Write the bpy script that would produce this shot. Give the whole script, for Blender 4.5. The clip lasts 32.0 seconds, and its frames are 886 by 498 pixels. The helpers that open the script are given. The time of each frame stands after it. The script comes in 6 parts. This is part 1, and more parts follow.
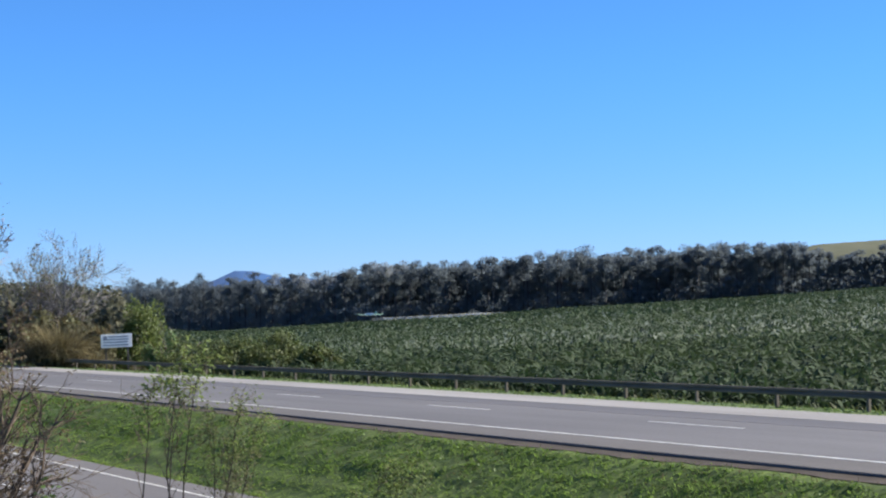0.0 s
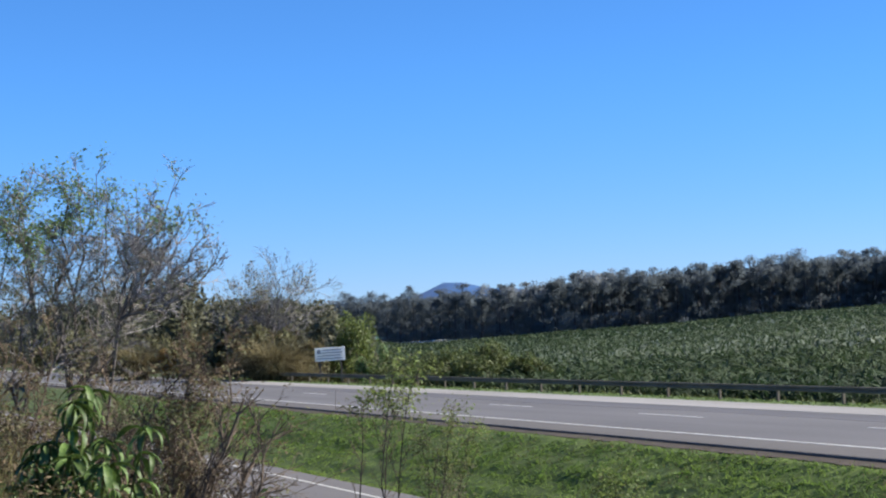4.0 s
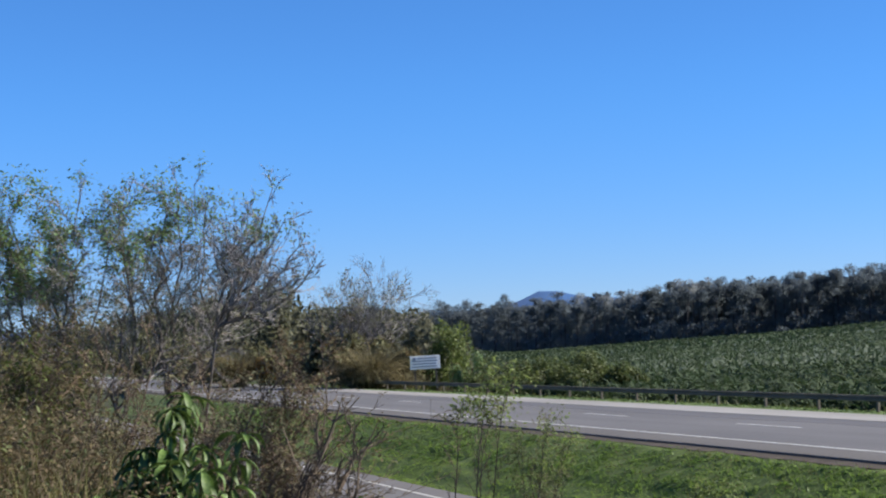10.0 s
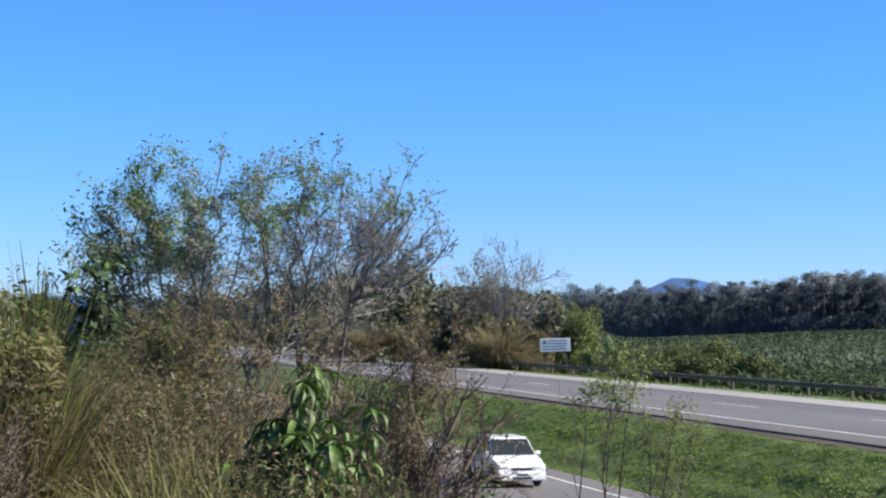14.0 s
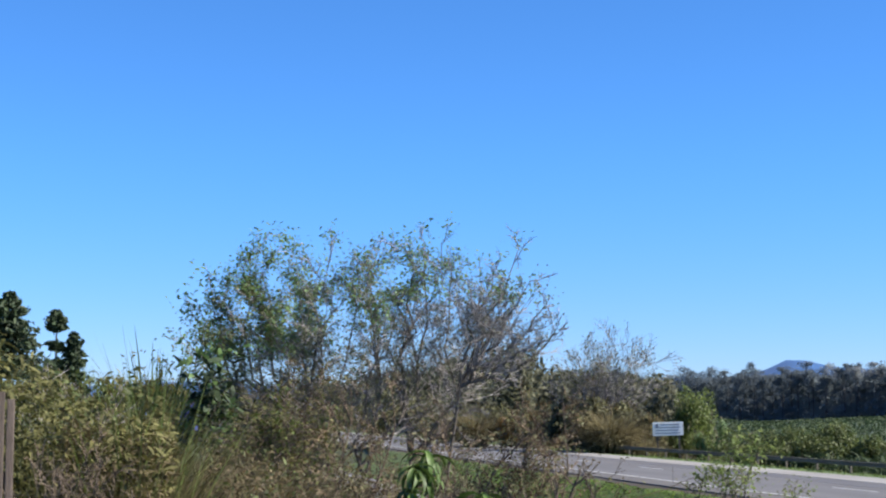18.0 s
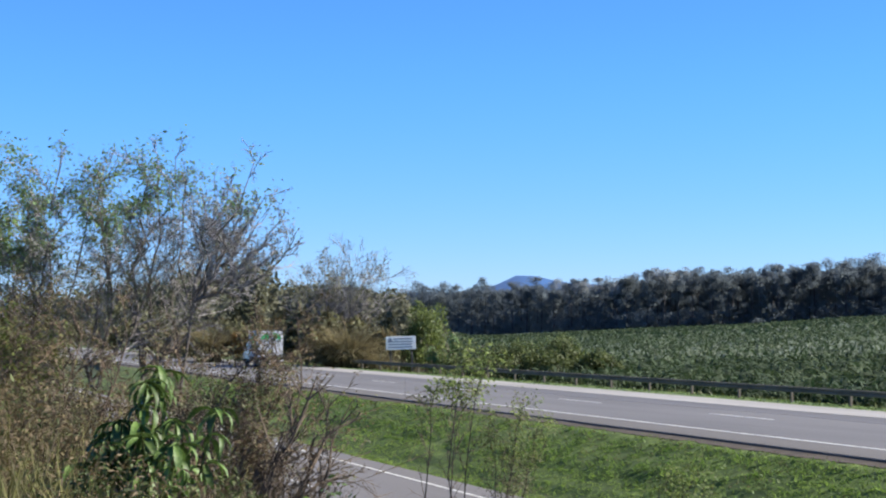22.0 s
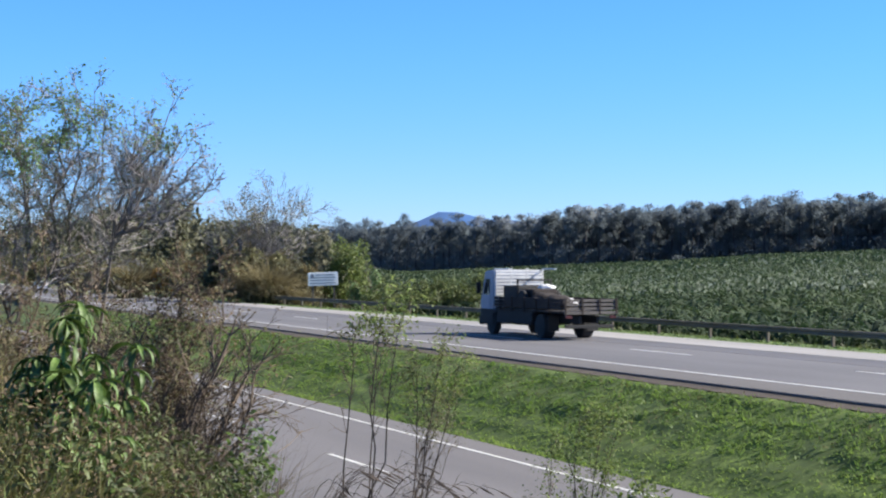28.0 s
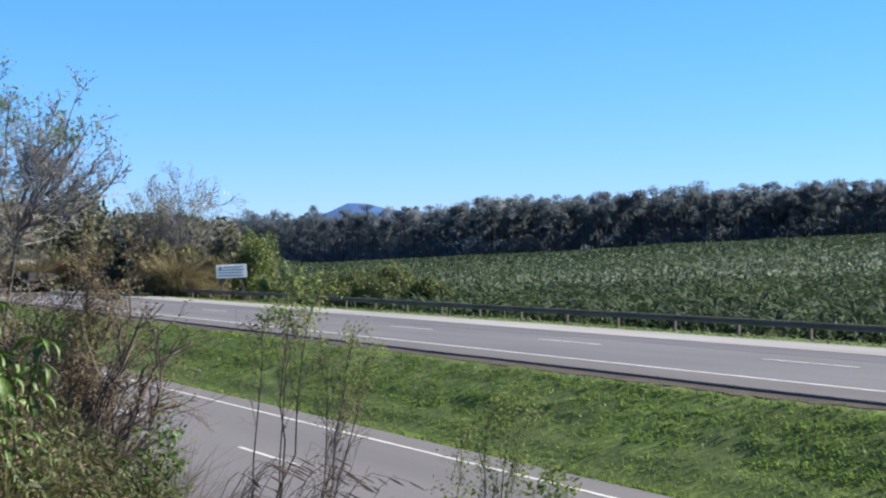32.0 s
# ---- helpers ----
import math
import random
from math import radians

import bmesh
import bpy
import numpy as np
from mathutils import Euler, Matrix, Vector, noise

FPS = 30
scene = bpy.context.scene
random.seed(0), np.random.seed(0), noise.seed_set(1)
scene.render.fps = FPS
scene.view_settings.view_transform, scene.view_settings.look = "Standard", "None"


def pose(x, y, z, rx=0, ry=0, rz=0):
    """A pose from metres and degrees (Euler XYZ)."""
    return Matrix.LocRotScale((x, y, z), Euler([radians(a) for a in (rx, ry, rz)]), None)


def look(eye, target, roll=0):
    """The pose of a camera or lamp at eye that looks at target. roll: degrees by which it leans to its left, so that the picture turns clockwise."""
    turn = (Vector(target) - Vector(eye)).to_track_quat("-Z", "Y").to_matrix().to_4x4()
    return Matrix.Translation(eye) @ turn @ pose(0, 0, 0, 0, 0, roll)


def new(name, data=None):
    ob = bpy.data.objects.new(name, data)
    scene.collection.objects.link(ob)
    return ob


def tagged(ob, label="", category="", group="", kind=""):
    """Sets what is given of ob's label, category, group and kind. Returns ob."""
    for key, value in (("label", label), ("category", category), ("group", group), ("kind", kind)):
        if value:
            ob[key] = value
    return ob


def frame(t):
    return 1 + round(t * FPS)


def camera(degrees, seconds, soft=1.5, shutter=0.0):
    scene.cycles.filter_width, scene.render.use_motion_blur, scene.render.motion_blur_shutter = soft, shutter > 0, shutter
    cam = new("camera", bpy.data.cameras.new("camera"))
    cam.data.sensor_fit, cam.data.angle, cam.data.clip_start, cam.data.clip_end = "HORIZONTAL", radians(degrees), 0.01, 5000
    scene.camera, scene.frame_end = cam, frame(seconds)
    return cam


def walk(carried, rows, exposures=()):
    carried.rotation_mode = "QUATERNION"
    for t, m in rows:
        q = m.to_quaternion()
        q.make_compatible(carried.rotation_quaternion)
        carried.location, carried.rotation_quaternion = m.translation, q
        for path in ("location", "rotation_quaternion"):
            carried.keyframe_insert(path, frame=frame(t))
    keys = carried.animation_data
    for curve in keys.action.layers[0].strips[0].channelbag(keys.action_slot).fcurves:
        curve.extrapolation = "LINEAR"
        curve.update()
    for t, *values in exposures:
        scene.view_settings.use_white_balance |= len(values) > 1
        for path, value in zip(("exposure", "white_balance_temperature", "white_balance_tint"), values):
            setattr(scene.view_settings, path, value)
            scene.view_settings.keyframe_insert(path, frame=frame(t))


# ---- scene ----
# World: +y runs along the highway, +x across it, z = 0 on the far carriageway.
cam = camera(30.0, 32.0, soft=2.2, shutter=0.15)
EYE = (0.0, 0.0, 2.8)
TURNS = [
    (0, 92.484, 0.902, -29.844),
    (0.5, 92.488, 1.034, -29.229),
    (1, 92.615, 1.382, -29.063),
    (1.5, 92.616, 1.65, -28.995),
    (2, 92.53, 1.694, -27.787),
    (2.5, 92.652, 1.33, -24.166),
    (3, 92.339, 1.033, -22.651),
    (3.5, 92.211, 1.342, -22.861),
    (4, 92.994, 1.98, -22.603),
    (4.5, 93.565, 2, -21.854),
    (6.5, 94.499, 2.649, -21.375),
    (7, 94.68, 3.056, -21.028),
    (7.5, 94.994, 2.926, -20.64),
    (8, 95.036, 2.357, -20.181),
    (8.5, 94.67, 1.631, -19.951),
    (9, 93.897, 1.332, -19.872),
    (9.5, 93.431, 1.67, -19.735),
    (10, 93.395, 1.78, -19.314),
    (10.5, 94.538, 1.671, -18.343),
    (11, 95.572, 1.341, -17.061),
    (11.5, 95.653, 1.281, -15.845),
    (12, 95.326, 0.975, -14.731),
    (12.5, 94.795, 1.266, -14.51),
    (13, 93.878, 0.781, -15.526),
    (13.5, 93.257, 0.929, -15.117),
    (14, 92.784, -0.414, -14.795),
    (14.5, 92.754, 0.755, -14.78),
    (16.5, 93.544, -0.37, -14.374),
    (17, 94.048, -0.332, -13.078),
    (17.5, 95.25, -0.243, -10.582),
    (18, 95.677, -0.153, -10.973),
    (18.5, 93.956, -0.18, -13.24),
    (19, 93.26, 0.013, -14.79),
    (19.5, 92.66, 0.2, -16.096),
    (20, 92.59, 0.217, -17.121),
    (20.5, 92.648, 0.54, -17.872),
    (21, 93.262, 1.078, -19.149),
    (21.5, 92.981, 0.729, -19.62),
    (22, 92.746, 0.002, -20.134),
    (22.5, 92.556, -0.027, -20.919),
    (23, 92.337, -0.719, -21.482),
    (23.5, 91.746, -1.019, -22.209),
    (24, 91.605, -0.37, -22.955),
    (24.5, 91.453, 0.437, -24.21),
    (26.5, 90.977, 0.18, -24.64),
    (27, 90.783, 0.58, -22.603),
    (27.5, 90.718, -0.301, -22.338),
    (28, 90.537, -0.101, -22.824),
    (28.5, 90.286, -0.362, -23.64),
    (29, 90.12, -0.052, -24.542),
    (29.5, 90.019, -0.219, -25.188),
    (30, 90.022, 0.051, -25.855),
    (30.5, 90.815, 0.075, -26.026),
    (31, 91.028, -0.061, -25.825),
    (31.5, 90.682, -0.055, -25.671),
    (32, 90.228, 0.258, -25.971),
]
walk(cam, [(t, pose(*EYE, rx, ry, rz)) for t, rx, ry, rz in TURNS],
     exposures=[(0, 1.12), (4, 1.08), (7, 0.97), (9, 0.93), (12, 0.97), (14, 1.2), (18, 1.22), (22, 1.28), (26, 1.32), (28, 1.36), (32, 1.32)])

# ---- world and sun ----
SUN_EL, SUN_ROT = radians(35), radians(110)
world = bpy.data.worlds.new("sky")
scene.world = world
world.use_nodes = True
wn = world.node_tree
sky = wn.nodes.new("ShaderNodeTexSky")
sky.sky_type, sky.sun_disc = "NISHITA", False
sky.sun_elevation, sky.sun_rotation = SUN_EL, SUN_ROT
sky.altitude, sky.air_density, sky.dust_density, sky.ozone_density = 2500, 1.0, 0.0, 6.0
deep = wn.nodes.new("ShaderNodeMix")
deep.data_type, deep.blend_type = "RGBA", "MULTIPLY"
deep.inputs["Factor"].default_value = 1.0
high = wn.nodes.new("ShaderNodeMix")
high.data_type = "RGBA"
high.inputs["A"].default_value, high.inputs["B"].default_value = (0.76, 0.825, 1.10, 1), (0.63, 1.08, 1.45, 1)
way, axes, ramp = wn.nodes.new("ShaderNodeTexCoord"), wn.nodes.new("ShaderNodeSeparateXYZ"), wn.nodes.new("ShaderNodeMapRange")
ramp.interpolation_type = "SMOOTHSTEP"
ramp.inputs["From Min"].default_value, ramp.inputs["From Max"].default_value = -0.02, 0.17
wn.links.new(way.outputs["Generated"], axes.inputs[0])
wn.links.new(axes.outputs["Z"], ramp.inputs[0])
wn.links.new(ramp.outputs[0], high.inputs["Factor"])
zenith, climb = wn.nodes.new("ShaderNodeMix"), wn.nodes.new("ShaderNodeMapRange")
zenith.data_type = "RGBA"
zenith.inputs["B"].default_value = (0.26, 0.48, 0.68, 1)
climb.inputs["From Min"].default_value, climb.inputs["From Max"].default_value = 0.30, 0.80
wn.links.new(axes.outputs["Z"], climb.inputs[0])
wn.links.new(climb.outputs[0], zenith.inputs["Factor"])
wn.links.new(high.outputs["Result"], zenith.inputs["A"])
wn.links.new(zenith.outputs["Result"], deep.inputs["B"])
wn.links.new(sky.outputs[0], deep.inputs["A"])
wn.links.new(deep.outputs["Result"], wn.nodes["Background"].inputs[0])
wn.nodes["Background"].inputs[1].default_value = 0.0635
sun = new("sun", bpy.data.lights.new("sun", "SUN"))
sun.data.energy, sun.data.angle, sun.data.color = 4.6, radians(0.5), (1.0, 0.94, 0.84)
to_sun = Vector((math.sin(SUN_ROT) * math.cos(SUN_EL), math.cos(SUN_ROT) * math.cos(SUN_EL), math.sin(SUN_EL)))
sun.matrix_world = look(to_sun * 50, (0, 0, 0))

# ---- materials ----
def mat(name, a, b, scale=3.0, rough=0.8, bump=0.0, fine=40.0, fine_mix=0.35, metal=0.0, island=0.0, obj=0.0, trans=0.0, stretch=None, c=None):
    """Two colours mixed by a coarse and a fine noise, with relief; island and obj vary the value piece by piece."""
    m = bpy.data.materials.new(name)
    m.use_nodes = True
    nt, bs = m.node_tree, m.node_tree.nodes["Principled BSDF"]
    N, L = nt.nodes.new, nt.links.new
    tc = N("ShaderNodeTexCoord")
    src = tc.outputs["Object"]
    if stretch:
        mp = N("ShaderNodeMapping")
        mp.inputs["Scale"].default_value = stretch
        L(src, mp.inputs[0])
        src = mp.outputs[0]
    n1, n2 = N("ShaderNodeTexNoise"), N("ShaderNodeTexNoise")
    n1.inputs["Scale"].default_value, n2.inputs["Scale"].default_value = scale, fine
    n1.inputs["Detail"].default_value, n2.inputs["Detail"].default_value = 4, 3
    L(src, n1.inputs["Vector"]), L(src, n2.inputs["Vector"])
    mixf = N("ShaderNodeMix")
    mixf.inputs["Factor"].default_value = fine_mix
    L(n1.outputs[0], mixf.inputs[2]), L(n2.outputs[0], mixf.inputs[3])
    ramp = N("ShaderNodeValToRGB")
    ramp.color_ramp.elements[0].position, ramp.color_ramp.elements[1].position = 0.36, 0.64
    ramp.color_ramp.elements[0].color, ramp.color_ramp.elements[1].color = (*a, 1), (*b, 1)
    if c:
        e = ramp.color_ramp.elements.new(0.52)
        e.color = (*c, 1)
    L(mixf.outputs[0], ramp.inputs[0])
    col = ramp.outputs[0]
    for use, amount in (("island", island), ("obj", obj)):
        if amount:
            hsv = N("ShaderNodeHueSaturation")
            mr = N("ShaderNodeMapRange")
            mr.inputs["To Min"].default_value, mr.inputs["To Max"].default_value = 1 - amount, 1 + amount
            if use == "island":
                L(N("ShaderNodeNewGeometry").outputs["Random Per Island"], mr.inputs[0])
            else:
                L(N("ShaderNodeObjectInfo").outputs["Random"], mr.inputs[0])
            L(mr.outputs[0], hsv.inputs["Value"]), L(col, hsv.inputs["Color"])
            col = hsv.outputs[0]
    L(col, bs.inputs["Base Color"])
    bs.inputs["Roughness"].default_value, bs.inputs["Metallic"].default_value = rough, metal
    if bump:
        bp = N("ShaderNodeBump")
        bp.inputs["Strength"].default_value, bp.inputs["Distance"].default_value = bump, 0.02
        L(mixf.outputs[0], bp.inputs["Height"]), L(bp.outputs[0], bs.inputs["Normal"])
    if trans:
        tr = N("ShaderNodeBsdfTranslucent")
        L(col, tr.inputs[0])
        ms = N("ShaderNodeMixShader")
        ms.inputs[0].default_value = trans
        L(bs.outputs[0], ms.inputs[1]), L(tr.outputs[0], ms.inputs[2])
        L(ms.outputs[0], nt.nodes["Material Output"].inputs[0])
    return m


def plain(name, col, rough=0.5, metal=0.0, coat=0.0, emit=0.0):
    m = mat(name, [v * 0.94 for v in col], [min(1, v * 1.05) for v in col], 2.0, rough, 0.0, 60, 0.3, metal)
    bs = m.node_tree.nodes["Principled BSDF"]
    bs.inputs["Coat Weight"].default_value = coat
    if emit:
        bs.inputs["Emission Color"].default_value = (*col, 1)
        bs.inputs["Emission Strength"].default_value = emit
    return m


def glass_mat(name, tint=(0.03, 0.035, 0.04)):
    m = plain(name, tint, 0.06)
    m.node_tree.nodes["Principled BSDF"].inputs["IOR"].default_value = 1.5
    return m


ASPHALT = mat("asphalt", (0.088, 0.085, 0.089), (0.145, 0.14, 0.144), 0.5, 0.85, 0.25, 55, 0.45, stretch=(1, 0.12, 1))
ASPHALT_NEAR = mat("asphalt_pale", (0.10, 0.095, 0.098), (0.15, 0.142, 0.144), 0.45, 0.85, 0.25, 55, 0.45, stretch=(1, 0.12, 1))
ASPHALT_EDGE = mat("asphalt_edge", (0.082, 0.075, 0.071), (0.122, 0.113, 0.107), 0.6, 0.9, 0.3, 50, 0.5, stretch=(1, 0.15, 1))
ASPHALT_DARK = mat("asphalt_worn", (0.078, 0.076, 0.082), (0.115, 0.11, 0.115), 0.5, 0.8, 0.25, 60, 0.4, stretch=(1, 0.1, 1))
SHOULDER = mat("shoulder_gravel_seal", (0.21, 0.20, 0.195), (0.31, 0.30, 0.29), 0.5, 0.9, 0.3, 40, 0.4, stretch=(1, 0.15, 1))
LINE = mat("road_paint", (0.36, 0.355, 0.34), (0.60, 0.60, 0.58), 2.5, 0.7, 0.1, 30, 0.5)
SOIL = mat("soil", (0.045, 0.034, 0.026), (0.095, 0.074, 0.057), 1.5, 0.95, 0.5, 25, 0.4)
GROUND = mat("ground_grass", (0.036, 0.051, 0.012), (0.084, 0.096, 0.027), 0.35, 0.95, 0.6, 9, 0.45, c=(0.057, 0.072, 0.018))
TURF = mat("turf", (0.07, 0.105, 0.023), (0.17, 0.24, 0.046), 0.7, 0.95, 0.8, 5.5, 0.6, c=(0.085, 0.13, 0.024))
GRASS = mat("grass_blade", (0.095, 0.175, 0.033), (0.235, 0.345, 0.072), 0.5, 0.7, 0, 2.2, 0.5, island=0.2, trans=0.55, c=(0.145, 0.235, 0.044))
MOWN = mat("mown_blade", (0.13, 0.225, 0.038), (0.30, 0.415, 0.082), 0.4, 0.7, 0, 1.8, 0.5, island=0.2, trans=0.55)
VERGE = mat("verge_blade", (0.075, 0.13, 0.035), (0.165, 0.235, 0.075), 0.5, 0.7, 0, 4.0, 0.5, island=0.3, trans=0.45)
WEED = mat("weed_leaf", (0.08, 0.15, 0.036), (0.17, 0.25, 0.065), 0.5, 0.55, 0, 4.0, 0.5, island=0.3, trans=0.4)
CORN = mat("maize_leaf", (0.023, 0.047, 0.019), (0.064, 0.092, 0.04), 0.06, 0.85, 0, 2.0, 0.5, island=0.3, trans=0.3)
CORN_FAR = mat("maize_canopy", (0.036, 0.055, 0.03), (0.072, 0.09, 0.05), 0.05, 0.7, 1.0, 1.2, 0.6)
DRY = mat("dry_grass", (0.067, 0.054, 0.025), (0.17, 0.136, 0.07), 0.7, 0.8, 0, 6.0, 0.5, island=0.45, trans=0.35, c=(0.122, 0.096, 0.047))
OLIVE = mat("olive_grass", (0.0682, 0.0713, 0.0186), (0.186, 0.174, 0.062), 0.7, 0.8, 0, 6.0, 0.5, island=0.4, trans=0.35)
HERB = mat("herb_leaf", (0.075, 0.115, 0.026), (0.17, 0.205, 0.06), 0.9, 0.6, 0, 6.0, 0.5, island=0.4, trans=0.45)
SLOPEHERB = mat("slope_herb_leaf", (0.036, 0.058, 0.016), (0.118, 0.134, 0.041), 1.3, 0.65, 0, 6.0, 0.5, island=0.5, trans=0.35)
BRUSH = mat("brush_stalk", (0.075, 0.058, 0.036), (0.185, 0.145, 0.09), 1.0, 0.85, 0, 6.0, 0.5, island=0.45, trans=0.2)
REED = mat("reed_leaf", (0.17, 0.15, 0.08), (0.33, 0.29, 0.165), 0.5, 0.8, 0, 3.0, 0.5, island=0.4, trans=0.45)
BRIGHT = mat("bright_leaf", (0.12, 0.175, 0.04), (0.27, 0.325, 0.105), 0.8, 0.5, 0, 6.0, 0.5, island=0.35, trans=0.55)
BROADLEAF = mat("broad_leaf", (0.035, 0.075, 0.014), (0.14, 0.21, 0.05), 5.0, 0.55, 0.1, 40.0, 0.4, obj=0.5, trans=0.2)
LEAF = mat("shrub_leaf", (0.10, 0.185, 0.06), (0.22, 0.32, 0.13), 0.5, 0.5, 0, 4.0, 0.5, island=0.35, trans=0.55)
LEAF_OLIVE = mat("shrub_leaf_dull", (0.115, 0.118, 0.056), (0.235, 0.228, 0.122), 0.5, 0.65, 0, 4.0, 0.5, island=0.4, trans=0.5)
LEAF_GREY = mat("shrub_leaf_grey", (0.09, 0.102, 0.06), (0.19, 0.20, 0.135), 0.5, 0.65, 0, 4.0, 0.5, island=0.4, trans=0.5)
LEAF_RUST = mat("shrub_leaf_rust", (0.085, 0.06, 0.032), (0.178, 0.13, 0.07), 0.7, 0.7, 0, 5.0, 0.5, island=0.4, trans=0.35)
LEAF_ORANGE = mat("shrub_leaf_orange", (0.24, 0.125, 0.03), (0.40, 0.225, 0.055), 0.7, 0.7, 0, 5.0, 0.5, island=0.3, trans=0.3)
LEAF_DARK = mat("dark_leaf", (0.082, 0.085, 0.054), (0.142, 0.14, 0.09), 0.12, 0.8, 0, 1.0, 0.5, island=0.25, trans=0.4)
# Aerial haze over the far belt is put into this blue-grey leaf colour.
EUCALYPT_HAZE = mat("eucalypt_haze_leaf", (0.125, 0.154, 0.18), (0.163, 0.192, 0.206), 0.03, 0.95, 0, 0.2, 0.5, island=0.06, trans=0.7)
# Paler leaf copy for some crown tops, with sunlight painted into the colour.
EUCALYPT_SUNLIT = mat("eucalypt_sunlit_tint", (0.20, 0.225, 0.25), (0.32, 0.34, 0.34), 0.02, 0.9, 0, 0.12, 0.5, island=0.15, trans=0.45)
PINE = mat("pine_needle", (0.018, 0.036, 0.0144), (0.045, 0.0675, 0.027), 0.3, 0.7, 0, 2.0, 0.5, island=0.4, trans=0.1)
BARK = mat("bark", (0.07, 0.058, 0.05), (0.16, 0.138, 0.12), 3.0, 0.9, 0.4, 30, 0.5)
TWIG = mat("twig_bark", (0.15, 0.137, 0.132), (0.31, 0.285, 0.282), 1.5, 0.9, 0, 20, 0.5, island=0.3)
REDTWIG = mat("red_brown_twig", (0.085, 0.058, 0.038), (0.19, 0.135, 0.09), 1.5, 0.9, 0, 20, 0.5, island=0.3)
DEADSTALK = mat("dead_stalk", (0.03, 0.022, 0.019), (0.065, 0.05, 0.042), 1.5, 0.9, 0, 20, 0.5, island=0.3)
DARKTWIG = mat("dark_twig", (0.072, 0.052, 0.037), (0.165, 0.124, 0.088), 1.5, 0.9, 0, 20, 0.5, island=0.3)
GUMBARK = mat("gum_bark", (0.035, 0.034, 0.036), (0.06, 0.057, 0.058), 1.0, 0.9, 0, 20, 0.5)
STEEL = mat("weathered_steel", (0.105, 0.088, 0.07), (0.175, 0.148, 0.12), 0.7, 0.95, 0.1, 30, 0.4, metal=0.0)
WOOD = mat("weathered_board", (0.06, 0.045, 0.037), (0.15, 0.115, 0.095), 4.0, 0.9, 0.4, 30, 0.5, stretch=(9, 9, 0.6), obj=0.25)
SIGNWHITE = mat("sign_white", (0.76, 0.75, 0.73), (0.86, 0.85, 0.83), 1.5, 0.5, 0, 20, 0.3)
INK = mat("sign_ink", (0.16, 0.18, 0.24), (0.26, 0.28, 0.33), 6.0, 0.6, 0, 30, 0.4)
# The blue is distance haze painted into the base colour.
HILL_HAZE = mat("distant_range_haze", (0.018, 0.08, 0.225), (0.026, 0.094, 0.25), 0.004, 1.0, 0, 0.02, 0.4)
HILLTAN = mat("distant_pasture", (0.06, 0.072, 0.032), (0.092, 0.096, 0.05), 0.01, 1.0, 0, 0.05, 0.4)
PAINT = plain("white_car_paint", (0.80, 0.81, 0.83), 0.3, 0.0, 0.6)
CABGREY = plain("cab_paint_grey_blue", (0.25, 0.28, 0.35), 0.6, 0.0, 0.0)
PAINT_SILVER = plain("pale_grey_car_paint", (0.62, 0.65, 0.70), 0.3, 0.1, 0.6)
BOXWHITE = mat("box_panel_white", (0.38, 0.39, 0.42), (0.47, 0.48, 0.50), 1.2, 0.45, 0.05, 15, 0.4)
BLACKPL = plain("black_plastic", (0.02, 0.02, 0.022), 0.85)
RUBBER = plain("tyre_rubber", (0.022, 0.022, 0.024), 0.85)
RIM = plain("wheel_metal", (0.16, 0.16, 0.17), 0.5, 0.6)
GLASS = glass_mat("vehicle_glass")
LAMPCLEAR = plain("headlamp_lens", (0.75, 0.77, 0.78), 0.1)
LAMPRED = plain("tail_lamp_lens", (0.06, 0.008, 0.009), 0.4)
LOGOGREEN = plain("logo_green", (0.02, 0.30, 0.10), 0.5)
LOGODARK = plain("logo_letter_dark", (0.06, 0.07, 0.07), 0.5)
BEDWOOD = mat("dark_timber_bed", (0.016, 0.012, 0.0115), (0.038, 0.03, 0.027), 2.0, 0.95, 0.2, 20, 0.5)
# Lighter copy of the bed timber: sun on the tail put into the colour.
TAILWOOD_SUNLIT = mat("sunlit_grey_timber", (0.06, 0.054, 0.05), (0.13, 0.118, 0.11), 2.0, 0.9, 0.2, 20, 0.5, stretch=(0.6, 6, 6))
LOADWHITE = mat("white_painted_slat", (0.50, 0.50, 0.51), (0.66, 0.66, 0.66), 3.0, 0.8, 0.2, 20, 0.5)
BLUEPL = plain("blue_plastic", (0.025, 0.045, 0.22), 0.5)
PLANEGREEN = plain("aircraft_green", (0.22, 0.40, 0.33), 0.35)
PLANEWHITE = plain("aircraft_white", (0.75, 0.78, 0.76), 0.35)


# ---- mesh helpers ----
rng = np.random.default_rng(7)


def mesh_from(name, V, F, material, smooth=False):
    V, F = np.asarray(V, float), np.asarray(F, int)
    me = bpy.data.meshes.new(name)
    k = F.shape[1]
    me.vertices.add(len(V)), me.loops.add(F.size), me.polygons.add(len(F))
    me.vertices.foreach_set("co", V.ravel())
    me.loops.foreach_set("vertex_index", F.ravel().astype(np.int32))
    me.polygons.foreach_set("loop_start", np.arange(0, F.size, k, dtype=np.int32))
    me.polygons.foreach_set("use_smooth", np.full(len(F), smooth))
    me.update(calc_edges=True)
    me.validate()
    me.materials.append(material)
    return me


class Soup:
    """Gathers quads from many pieces for one mesh."""

    def __init__(self):
        self.V, self.F, self.n = [], [], 0

    def add(self, V, F):
        V, F = np.asarray(V, float).reshape(-1, 3), np.asarray(F, int).reshape(-1, 4)
        self.V.append(V), self.F.append(F + self.n)
        self.n += len(V)

    def mesh(self, name, material, smooth=False):
        return mesh_from(name, np.vstack(self.V), np.vstack(self.F), material, smooth)


